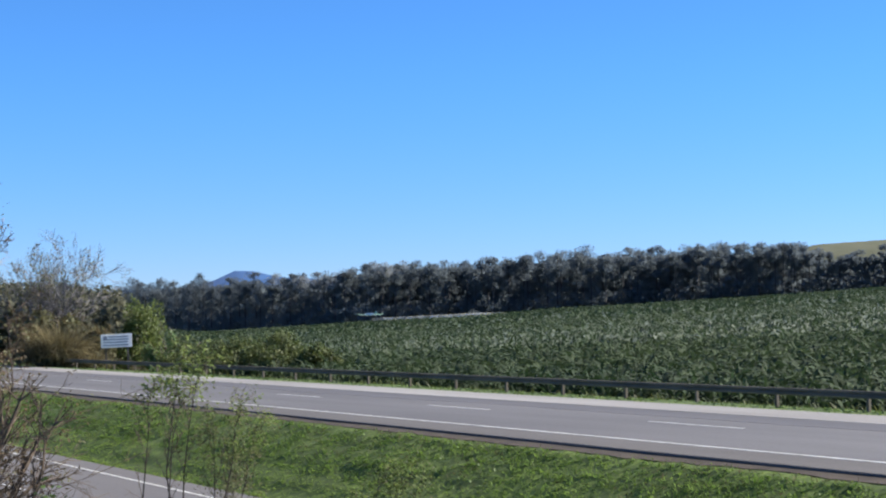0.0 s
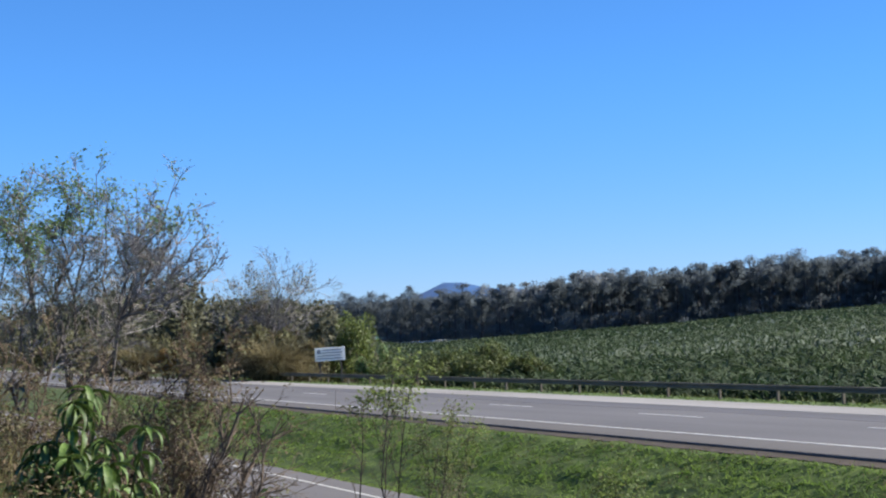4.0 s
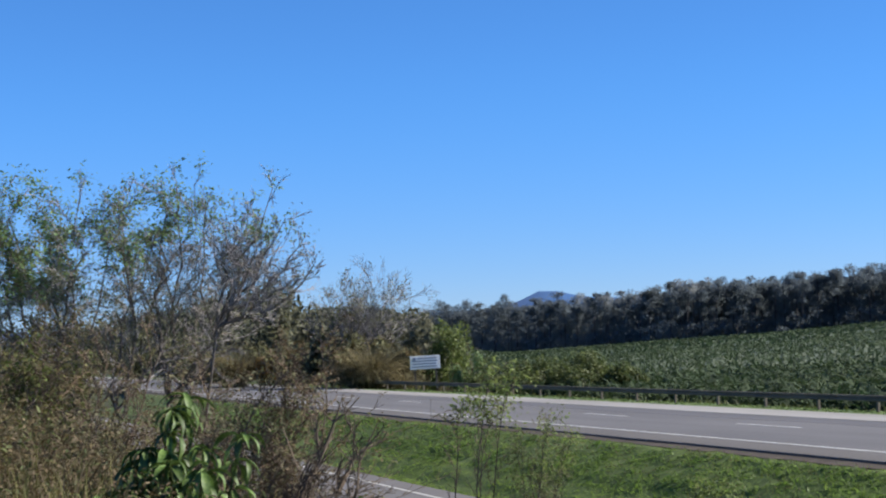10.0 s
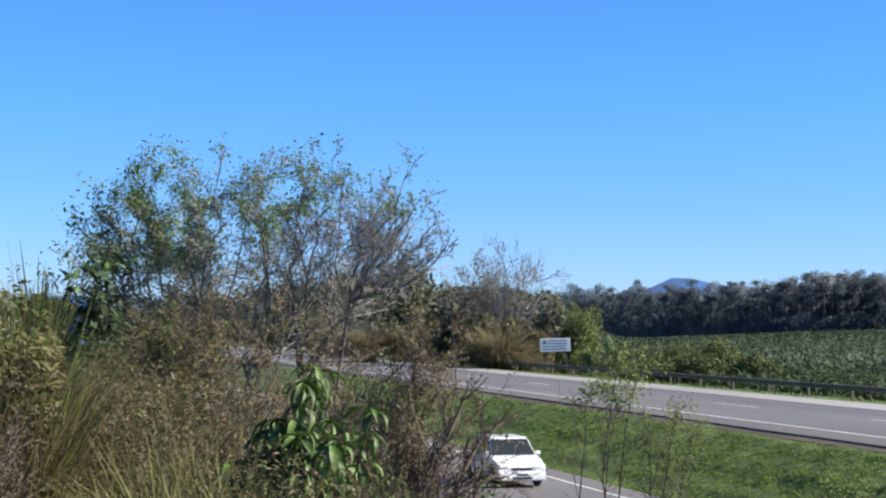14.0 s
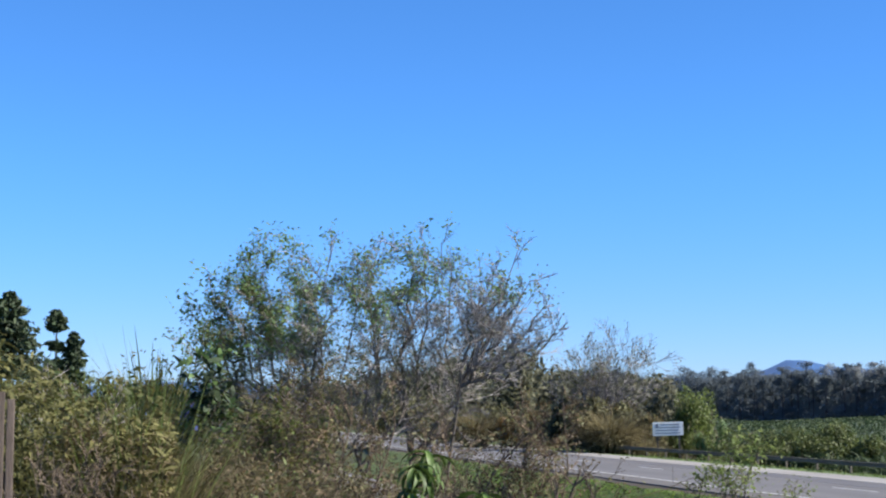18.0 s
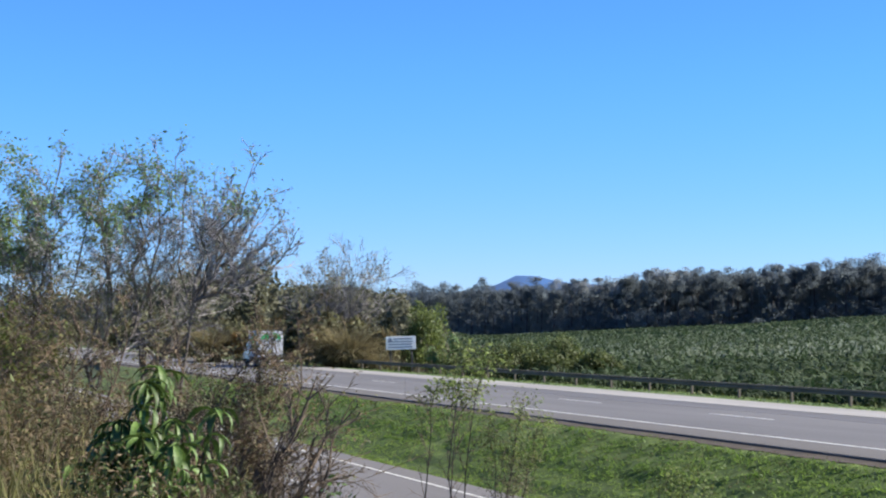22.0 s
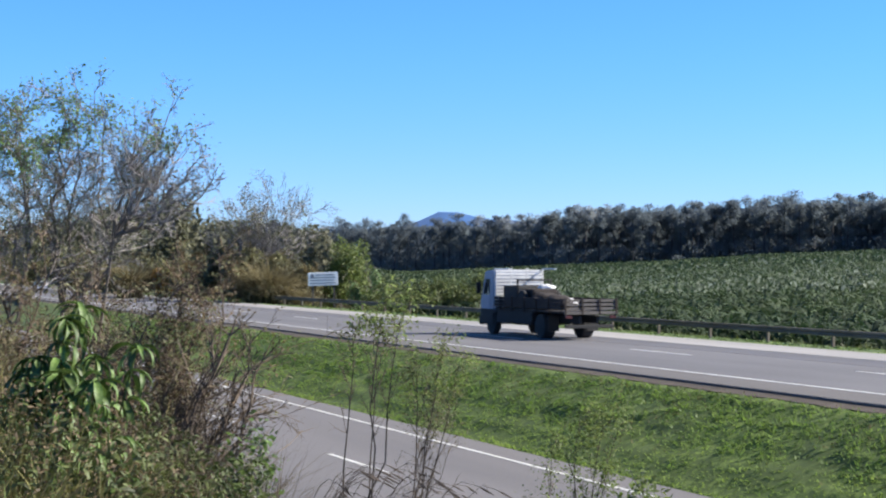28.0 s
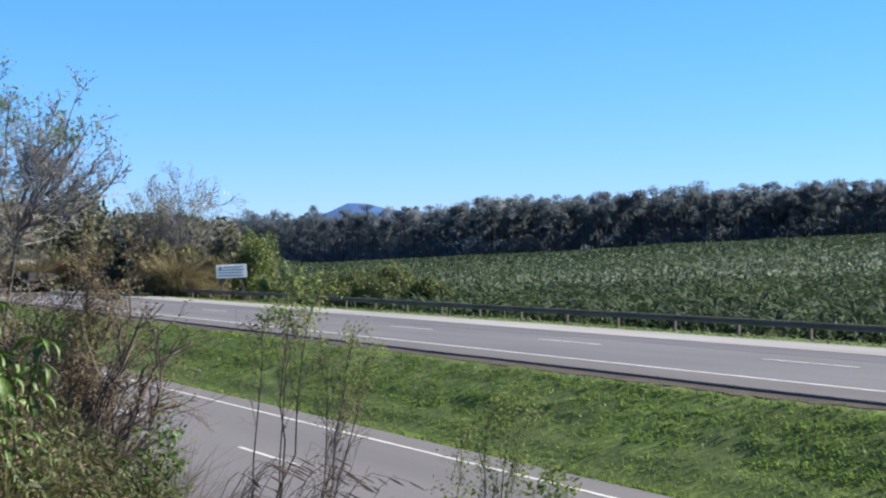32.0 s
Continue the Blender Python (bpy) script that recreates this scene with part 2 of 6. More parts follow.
def part(name, data, material=None, parent=None, label=""):
    """One mesh object under a thing or a part; data is a bmesh, a Soup or a mesh."""
    if isinstance(data, Soup):
        data = data.mesh(name, material)
    elif isinstance(data, bmesh.types.BMesh):
        me = bpy.data.meshes.new(name)
        data.to_mesh(me)
        data.free()
        me.materials.append(material)
        data = me
    ob = new(name, data)
    ob.parent = parent
    return tagged(ob, label)


def thing(name, label, category, at=(0, 0, 0), rz=0.0, group="", kind=""):
    ob = new(name)
    ob.empty_display_size = 0.2
    ob.matrix_basis = pose(*at, 0, 0, rz)
    return tagged(ob, label, category, group, kind)


def unit(v):
    return v / np.maximum(np.linalg.norm(v, axis=-1, keepdims=True), 1e-9)


def blades(pos, heading, length, width, rise, droop, segs=3, tip=0.12, base=0.55, twist=0.0):
    """Bent strips: from pos, leaving along heading (azimuth) with slope rise and bending down by droop. Arrays of equal length."""
    n = len(pos)
    heading, length, width, rise, droop = [np.broadcast_to(np.asarray(a, float), (n,)) for a in (heading, length, width, rise, droop)]
    h = np.stack([np.cos(heading), np.sin(heading), np.zeros(n)], 1)
    s0 = np.stack([-np.sin(heading), np.cos(heading), np.zeros(n)], 1)
    s = s0 if np.isscalar(twist) and twist == 0 else unit(s0 + np.asarray(twist).reshape(-1, 1) * np.array([0, 0, 1.0]))
    p = np.array(pos, float)
    step = (length / segs)[:, None]
    prof = np.interp(np.linspace(0, 1, segs + 1), [0, 0.45, 1], [base, 1.0, tip])
    rows = []
    for k in range(segs + 1):
        rows.append(np.stack([p - s * (width * prof[k] / 2)[:, None], p + s * (width * prof[k] / 2)[:, None]], 1))
        a = rise - droop * (k + 0.5) / segs
        p = p + step * (h * np.cos(a)[:, None] + np.array([0, 0, 1.0]) * np.sin(a)[:, None])
    V = np.stack(rows, 1).reshape(n, -1, 3)
    f = np.array([[2 * k, 2 * k + 1, 2 * k + 3, 2 * k + 2] for k in range(segs)])
    F = f[None] + (np.arange(n) * (2 * segs + 2))[:, None, None]
    return V.reshape(-1, 3), F.reshape(-1, 4)


def flakes(pos, size, aspect=1.6, flat=0.3, out=None, loose=0.45, folded=True):
    """Small leaf clumps at random tilts or facing out of their crown: two quads each, folded along the middle, or one quad where they are far off."""
    n = len(pos)
    size = np.broadcast_to(np.asarray(size, float), (n,))
    d = rng.normal(size=(n, 3))
    d[:, 2] *= 0.8
    d = unit(d)
    u = unit(np.cross(d, unit(rng.normal(size=(n, 3)))))
    if out is not None:
        face = unit(unit(np.asarray(out, float)) + loose * rng.normal(size=(n, 3)))
        d = unit(np.cross(face, rng.normal(size=(n, 3))))
        u = np.cross(face, d)
    w = np.cross(d, u) * flat
    L, W = (d * (size * aspect / 2)[:, None]), (u * (size / 2)[:, None])
    f = w * size[:, None]
    j = lambda: (0.65 + 0.7 * rng.random((n, 1)))
    if not folded:
        V = np.stack([pos - L, pos + W * j() - L * 0.2, pos + L, pos - W * j() + L * 0.1], 1)
        return V.reshape(-1, 3), np.arange(4 * n).reshape(n, 4)
    V = np.stack([pos - L, pos + W * j() - L * 0.2 - f, pos + L, pos - f * 0, pos - W * j() + L * 0.1 - f, pos - L * 0.9], 1)
    q = np.array([[0, 1, 2, 3], [5, 3, 2, 4]])
    F = q[None] + (np.arange(n) * 6)[:, None, None]
    return V.reshape(-1, 3), F.reshape(-1, 4)


def tube(soup, pts, radii, sides=4):
    """A tapering tube along a polyline."""
    pts = np.asarray(pts, float)
    n = len(pts)
    t = np.gradient(pts, axis=0)
    t = unit(t)
    ref = np.array([0.31, 0.87, 0.39])
    a = unit(np.cross(t, ref))
    b = np.cross(t, a)
    ang = np.linspace(0, 2 * np.pi, sides, endpoint=False)
    r = np.asarray(radii, float).reshape(n, 1, 1)
    V = pts[:, None] + r * (np.cos(ang)[None, :, None] * a[:, None] + np.sin(ang)[None, :, None] * b[:, None])
    F = [[k * sides + i, k * sides + (i + 1) % sides, (k + 1) * sides + (i + 1) % sides, (k + 1) * sides + i] for k in range(n - 1) for i in range(sides)]
    soup.add(V.reshape(-1, 3), F)


def box(bm, x0, x1, y0, y1, z0, z1, bevel=0.0):
    """An axis-aligned box, its edges rounded a little."""
    g = bmesh.ops.create_cube(bm, size=1)
    for v in g["verts"]:
        v.co = Vector(((x0 + x1) / 2 + v.co.x * (x1 - x0), (y0 + y1) / 2 + v.co.y * (y1 - y0), (z0 + z1) / 2 + v.co.z * (z1 - z0)))
    if bevel:
        es = list({e for v in g["verts"] for e in v.link_edges})
        bmesh.ops.bevel(bm, geom=es, offset=bevel, segments=2, affect="EDGES", profile=0.6)
    return bm


def boxed(*dims, bevel=0.0):
    return box(bmesh.new(), *dims, bevel=bevel)


def cyl(bm, centre, r, depth, axis="x", sides=20, r2=None, bevel=0.0):
    turn = {"x": Matrix.Rotation(math.pi / 2, 4, "Y"), "y": Matrix.Rotation(math.pi / 2, 4, "X"), "z": Matrix()}[axis]
    g = bmesh.ops.create_cone(bm, cap_ends=True, segments=sides, radius1=r, radius2=r if r2 is None else r2, depth=depth, matrix=Matrix.Translation(centre) @ turn)
    if bevel:
        es = [e for e in {e for v in g["verts"] for e in v.link_edges} if len(e.link_faces) == 2 and e.calc_face_angle(0) > 1]
        bmesh.ops.bevel(bm, geom=es, offset=bevel, segments=2, affect="EDGES")
    return bm


def cylinder(*a, **k):
    return cyl(bmesh.new(), *a, **k)


def extrude_profile(pts, x0, x1, inset=None, bevel=0.03):
    """A side profile of (y, z) points made solid from x0 to x1; inset(y, z) narrows it."""
    bm = bmesh.new()
    sides = []
    for x in (x0, x1):
        vs = []
        for y, z in pts:
            k = inset(y, z) if inset else 1.0
            vs.append(bm.verts.new((x * k, y, z)))
        sides.append(vs)
    n = len(pts)
    bm.faces.new(sides[0])
    bm.faces.new(list(reversed(sides[1])))
    for i in range(n):
        j = (i + 1) % n
        bm.faces.new((sides[0][j], sides[0][i], sides[1][i], sides[1][j]))
    bmesh.ops.recalc_face_normals(bm, faces=bm.faces)
    if bevel:
        bmesh.ops.bevel(bm, geom=list(bm.edges), offset=bevel, segments=2, affect="EDGES", clamp_overlap=True)
    return bm


def polar(az, r):
    a = radians(az)
    return r * math.sin(a), r * math.cos(a)

# ---- land ----
NEAR_Z = -1.6
FIELD_EL = ([0, 18, 21, 22.4, 26.3, 30.2, 34, 36, 41, 45, 60, 90], [-0.4, -0.36, -0.25, -0.17, 0.0, 0.15, 0.40, 0.47, 0.70, 0.93, 1.1, 1.1])


def wood_r(az):
    return np.interp(az, [0, 18, 21, 27, 90], [930, 900, 800, 640, 620])


def field(x, y, seed=0):
    """Smooth value noise over the plan, from -1 to 1."""
    x, y = np.asarray(x, float), np.asarray(y, float)
    i, j = np.floor(x), np.floor(y)
    u, v = x - i, y - j
    u, v = u * u * (3 - 2 * u), v * v * (3 - 2 * v)
    def corner(a, b):
        k = np.sin(a * 127.1 + b * 311.7 + seed * 74.7) * 43758.5453
        return k - np.floor(k)
    low = corner(i, j) * (1 - u) + corner(i + 1, j) * u
    return 2 * (low * (1 - v) + (corner(i, j + 1) * (1 - u) + corner(i + 1, j + 1) * u) * v) - 1


def hummocks(x, y):
    """Relief of the median: clumpy ground, two mown ledges and a drain line."""
    bend = 0.18 * field(x * 0.2, y * 0.22, 3)
    ledge = 0.018 * np.tanh((x + bend - 18.7) / 0.10) + 0.014 * np.tanh((x + bend - 17.65) / 0.08)
    bumps = 0.02 * field(x * 1.1, y * 0.8, 1) + 0.022 * field(x * 2.6, y * 2.2, 2)
    fade = np.clip((x - 16.9) / 0.3, 0, 1) * np.clip((20.75 - x) / 0.3, 0, 1)
    return fade * (ledge + bumps * np.clip((x - 17.2) / 0.8, 0.35, 1))


def land(x, y):
    """Height of the ground at (x, y)."""
    x, y = np.asarray(x, float), np.asarray(y, float)
    bank = np.interp(x, [-60, -4, 1.6, 5.2, 7.2, 8.0], [0.9, 1.25, 1.15, -0.55, -1.55, NEAR_Z - 0.03])
    bank = bank + np.where(x < 4, 1.15 * np.clip((y - 18) / 27, 0, 1) * np.clip((6 - x) / 4, 0, 1), 0)
    strip = np.interp(x, [8.0, 16.85, 17.6, 20.4, 21.0, 21.05, 33.0, 34.2, 36.2, 39.5], [NEAR_Z - 0.05, NEAR_Z - 0.05, -1.30, -0.20, -0.085, -0.05, -0.05, -0.05, -0.15, -1.5])
    z = np.where(x < 8, bank, strip + np.where((x > 16.8) & (x < 20.9), hummocks(x, y), 0))
    r, az = np.hypot(x, y), np.degrees(np.arctan2(x, y))
    r0 = 39.5 / np.maximum(np.sin(np.radians(np.clip(az, 3, 90))), 0.05)
    top = 2.8 + wood_r(az) * np.tan(np.radians(np.interp(az, *FIELD_EL))) - 1.8
    s = np.clip((r - r0) / np.maximum(wood_r(az) - r0, 30), 0, 1)
    far = -1.5 + (top + 1.5) * s
    z = np.where((x > 39.5) & (az > 0), far, z)
    # wooded rise beyond the bend, at the far end of the road
    hill = 6.0 * np.exp(-((az - 8.5) / 5.2) ** 4) * np.exp(-((r - 430) / 110) ** 2)
    hill2 = 14.0 * np.exp(-((az - 14.0) / 5.5) ** 4) * np.exp(-((r - 520) / 120) ** 2)
    hill = np.where(x > 39.5, np.maximum(hill, hill2) * np.clip((x - 42) / 14, 0, 1), 0)
    return z + hill


def grid_land():
    xs = np.unique(np.r_[-4500, -3000, -2000, -1200, -700, -400, -250, -150, np.arange(-90, -10, 10), np.arange(-10, 9, 0.6), 8.0, 16.7, np.arange(17, 21.2, 0.5), 21.0, 27, 33, np.arange(33.5, 41, 0.6), np.arange(42, 120, 6), np.arange(120, 720, 14), 800, 900, 1100, 1400, 2000, 3000, 4500])
    ys = np.unique(np.r_[-4500, -3000, -1500, -900, -500, -250, -120, np.arange(-60, 0, 8), np.arange(0, 60, 0.8), np.arange(60, 140, 3), np.arange(140, 960, 14), 1050, 1200, 1500, 2000, 3000, 4500])
    X, Y = np.meshgrid(xs, ys)
    Z = land(X, Y)
    for i in range(X.shape[0]):
        for j in range(X.shape[1]):
            x, y = X[i, j], Y[i, j]
            if -12 < x < 8 and -5 < y < 70:
                Z[i, j] += 0.10 * noise.noise((x * 0.6, y * 0.6, 0)) + 0.05 * noise.noise((x * 1.9, y * 1.9, 3))
            elif 16.9 < x < 20.8:
                Z[i, j] -= 0.2
    h, w = X.shape
    idx = np.arange(h * w).reshape(h, w)
    F = np.stack([idx[:-1, :-1], idx[:-1, 1:], idx[1:, 1:], idx[1:, :-1]], -1).reshape(-1, 4)
    return mesh_from("ground", np.stack([X, Y, Z], -1).reshape(-1, 3), F, GROUND, True)


ground = tagged(new("ground", grid_land()), "green and brown grassy ground with verges and banks", "ground", kind="structure")


def slab(name, x0, x1, y0, y1, z, material, label, wob=0.0, thick=0.12, parent=None, step=4.0):
    """A long paved strip with thickness whose edges may wander a little."""
    n = max(2, int((y1 - y0) / step))
    V, F = [], []
    for i, y in enumerate(np.linspace(y0, y1, n + 1)):
        a = wob * noise.noise((y * 0.35, x0, 0.5))
        b = wob * noise.noise((y * 0.35, x1, 9.5))
        V += [(x0 + a, y, z), (x1 + b, y, z), (x1 + b, y, z - thick), (x0 + a, y, z - thick)]
        if i:
            k = 4 * i
            F += [(k - 4, k - 3, k + 1, k), (k - 3, k - 2, k + 2, k + 1), (k - 2, k - 1, k + 3, k + 2), (k - 1, k - 4, k, k + 3)]
    F += [(0, 3, 2, 1), (4 * n, 4 * n + 1, 4 * n + 2, 4 * n + 3)]
    ob = new(name, mesh_from(name, V, F, material))
    if parent:
        ob.parent = parent
        return tagged(ob, label)
    return tagged(ob, label, "road", kind="structure")


# far carriageway: near soil edge, lanes, worn strip, pale shoulder
road_far = slab("road_far", 21.0, 30.5, -900, 900, 0.0, ASPHALT, "grey asphalt carriageway with white lines", 0.06)
slab("edge_strip", 21.04, 22.55, -900, 900, 0.005, ASPHALT_EDGE, "brownish grey strip outside the edge line", 0.04, 0.02, parent=road_far, step=1.5)
slab("worn_lane", 28.7, 30.45, -900, 900, 0.005, ASPHALT_DARK, "darker worn strip of asphalt", 0.3, 0.02, parent=road_far, step=2.0)
slab("shoulder", 30.5, 33.0, -900, 900, 0.012, SHOULDER, "pale sealed road shoulder", 0.08, parent=road_far)
slab("edge_line", 22.62, 22.78, -900, 900, 0.008, LINE, "white edge line", 0.0, 0.01, parent=road_far)


def draped(name, x0, x1, y0, y1, material, label, parent, wob=0.2, lift=0.012, nx=5, step=0.6):
    """A thin sheet that follows the land, its edges wandering."""
    ys = np.arange(y0, y1, step)
    V = []
    for y in ys:
        a = x0 + wob * (noise.noise((y * 0.5, x0, 2.5)) + 0.6 * noise.noise((y * 1.7, x0, 5.5)))
        b = x1 + 0.15 * wob * noise.noise((y * 0.8, x1, 4.5))
        for u in np.linspace(0, 1, nx):
            x = a + (b - a) * u
            V.append((x, y, float(land(x, y)) + lift))
    F = [(i * nx + j, i * nx + j + 1, (i + 1) * nx + j + 1, (i + 1) * nx + j) for i in range(len(ys) - 1) for j in range(nx - 1)]
    ob = new(name, mesh_from(name, V, F, material, True))
    if parent:
        ob.parent = parent
        return tagged(ob, label)
    return tagged(ob, label, "ground", kind="structure")


draped("median", 16.85, 20.9, -30, 130, TURF, "sloping grassy median between the carriageways", None, 0.0, 0.03, 30, 0.16)
draped("verge", 33.0, 36.4, -60, 300, TURF, "grassy verge under the guard rail", None, 0.0, 0.02, 8, 2.0)
draped("soil_edge", 20.62, 20.99, -60, 260, SOIL, "bare soil along the edge of the asphalt", road_far, 0.22, 0.045)
road_near = slab("road_near", 8.2, 16.85, -900, 900, NEAR_Z, ASPHALT_NEAR, "pale grey asphalt carriageway with white lines", 0.05)
slab("edge_line", 15.78, 15.91, -900, 900, NEAR_Z + 0.008, LINE, "white edge line", 0.0, 0.01, parent=road_near)
slab("edge_line", 8.75, 8.9, -900, 900, NEAR_Z + 0.008, LINE, "white edge line", 0.0, 0.01, parent=road_near)
for road, x, y0, z in ((road_far, 27.0, 36.0, 0.008), (road_near, 12.47, 36.4, NEAR_Z + 0.008)):
    dash = None
    for k in range(-6, 22):
        y = y0 + 12.15 * k
        if dash is None:
            dash = slab("lane_dash", x - 0.065, x + 0.065, -3.9, 0.0, z, LINE, "", 0.0, 0.01, parent=road)
            me_dash = dash.data
            dash.location.y = y
        else:
            d = new("lane_dash", me_dash)
            d.parent, d.location = road, (0, y, 0)


# ---- guard rail ----
def guard_rail():
    rail = thing("guard_rail", "long dark weathered steel guard rail on posts", "guard rail", (35.0, 0, -0.15), kind="structure")
    prof = [(0.00, 0.31), (0.035, 0.295), (0.035, 0.235), (-0.04, 0.215), (-0.04, 0.17), (0.035, 0.15), (0.035, 0.09), (0.0, 0.075)]
    beam = Soup()
    n = len(prof)
    V = []
    for y in (0.0, 4.02):
        V += [(-x - 0.06, y, 0.39 + z) for x, z in prof] + [(-x - 0.054, y, 0.39 + z) for x, z in reversed(prof)]
    m = 2 * n
    beam.add(V, [(i, (i + 1) % m, m + (i + 1) % m, m + i) for i in range(m)])
    me = beam.mesh("beam", STEEL)
    bm = bmesh.new()
    box(bm, -0.045, 0.05, -0.05, 0.05, -0.3, 0.66, 0.008)
    mp = bpy.data.meshes.new("post")
    bm.to_mesh(mp), bm.free()
    mp.materials.append(STEEL)
    for k in range(-8, 62):
        y = 4.0 * k
        o = new("beam", me)
        o.parent, o.location = rail, (0.004 * (k % 2), y, 0)
        o = new("post", mp)
        o.parent, o.location = rail, (0.0, y, 0)


guard_rail()


# ---- white notice board behind the rail ----
def notice_board():
    x, y = polar(18.72, 117.0)
    z = float(land(x, y))
    sign = thing("notice_board", "white rectangular notice board with lines of dark lettering on two posts", "sign", (x, y, z), 0)
    sign.matrix_basis = pose(x, y, z, 0, -2.0, -15)
    b, t = 1.30 - z, 2.24 - z
    part("panel", boxed(-1.06, 1.06, -0.03, 0.03, b, t, bevel=0.012), SIGNWHITE, sign)
    for sx in (-0.75, 0.75):
        part("post", boxed(sx - 0.05, sx + 0.05, 0.035, 0.13, -0.3, t - 0.1, bevel=0.01), BARK, sign)
    for k, (u, v) in enumerate(((0.86, 0.80), (0.92, 0.86), (0.9, 0.78), (0.93, 0.83))):
        zz = t - 0.18 - 0.195 * k
        part("text_bar", boxed(-u if k else -0.55, v, -0.04, -0.031, zz - 0.035, zz + 0.035), INK, sign)
    part("text_bar", boxed(-0.88, -0.66, -0.04, -0.031, t - 0.36, t - 0.12), INK, sign, "small dark emblem")


notice_board()


# ---- maize field ----
def maize(n_near=11000, n_mid=11500):
    def place(count, r0, r1):
        az = rng.uniform(16.5, 50, count * 3)
        r = np.sqrt(rng.uniform(r0 ** 2, r1 ** 2, count * 3))
        x, y = r * np.sin(np.radians(az)), r * np.cos(np.radians(az))
        x = 40 + np.round((x - 40) / 0.85) * 0.85 + rng.normal(0, 0.07, len(x))
        ok = (x > 39.2) & (np.degrees(np.arctan2(x, y)) > np.interp(r, [60, 120, 200], [24, 21.5, 19.5]))
        return x[ok][:count], y[ok][:count]

    soup = Soup()
    x, y = place(n_near, 48, 125)
    z = land(x, y)
    hgt = rng.normal(1.75, 0.16, len(x))
    for k in range(6):
        f = 0.3 + 0.7 * k / 6
        pos = np.stack([x, y, z + hgt * f * 0.88], 1)
        a = rng.uniform(0, 2 * np.pi, len(x))
        soup.add(*blades(pos, a, rng.uniform(0.7, 1.3, len(x)), rng.uniform(0.10, 0.19, len(x)), rng.uniform(0.9, 1.4, len(x)), rng.uniform(1.1, 2.3, len(x)), 2, 0.1, 0.7, rng.normal(0, 0.6, len(x))))
    x, y = place(n_mid, 120, 290)
    z = land(x, y)
    hgt = rng.normal(1.75, 0.15, len(x))
    for k in range(4):
        pos = np.stack([x, y, z + hgt * (0.45 + 0.5 * k / 4)], 1) + rng.normal(0, 0.25, (len(x), 3)) * [1, 1, 0.2]
        a = rng.uniform(0, 2 * np.pi, len(x))
        soup.add(*blades(pos, a, rng.uniform(0.6, 1.0, len(x)), rng.uniform(0.12, 0.2, len(x)), rng.uniform(0.9, 1.4, len(x)), rng.uniform(0.7, 1.8, len(x)), 2, 0.15, 0.8, rng.normal(0, 0.6, len(x))))
    tagged(new("maize_crop", soup.mesh("maize_crop", CORN)), "dense field of green leafy maize plants in rows", "crop", kind="stuff")
    # canopy of the far part of the field
    az = np.radians(np.arange(16.5, 52, 0.18))
    r = np.r_[np.arange(118, 200, 1.3), np.arange(200, 400, 2.5), np.arange(400, 930, 5.0)]
    A, R = np.meshgrid(az, r)
    R = np.minimum(R, wood_r(np.degrees(A)) + 6)
    X, Y = R * np.sin(A), R * np.cos(A)
    Z = land(X, Y) + 1.25 + rng.uniform(-0.30, 0.40, X.shape)
    Z = np.where((X < 40.5) | (np.degrees(A) < np.interp(R, [118, 200, 300, 500, 900], [21.6, 20.4, 19.3, 18.6, 18.2])), Z - 2.2, Z)
    h, w = X.shape
    idx = np.arange(h * w).reshape(h, w)
    F = np.stack([idx[:-1, :-1], idx[:-1, 1:], idx[1:, 1:], idx[1:, :-1]], -1).reshape(-1, 4)
    tagged(new("maize_canopy", mesh_from("maize_canopy", np.stack([X, Y, Z], -1).reshape(-1, 3), F, CORN_FAR)), "distant canopy of the green maize field", "crop", kind="stuff")
    # tassels and leaf tips standing out of the far canopy
    n = 17000
    a = rng.uniform(20.0, 49, n)
    rr = np.sqrt(rng.uniform(280 ** 2, 620 ** 2, n))
    rr = np.minimum(rr, wood_r(a) - 4)
    x, y = rr * np.sin(np.radians(a)), rr * np.cos(np.radians(a))
    soup = Soup()
    soup.add(*flakes(np.stack([x, y, land(x, y) + 1.5 + rng.uniform(-0.2, 0.35, n)], 1), rng.uniform(0.35, 0.8, n), 1.8))
    tagged(new("maize_tips", soup.mesh("maize_tips", CORN)), "leaf tips of the far maize plants", "crop", kind="stuff")


maize()


# ---- far wood of eucalypts ----
TOP_EL = ([15, 18, 19.1, 20.5, 22.2, 22.8, 24.7, 26, 27.8, 30.8, 34.4, 38.9, 42.0, 42.9, 43.6, 44.8, 50], [1.3, 1.42, 1.5, 1.66, 1.70, 1.62, 1.72, 1.85, 2.12, 2.2, 2.42, 2.5, 2.5, 2.15, 2.05, 2.3, 2.4])


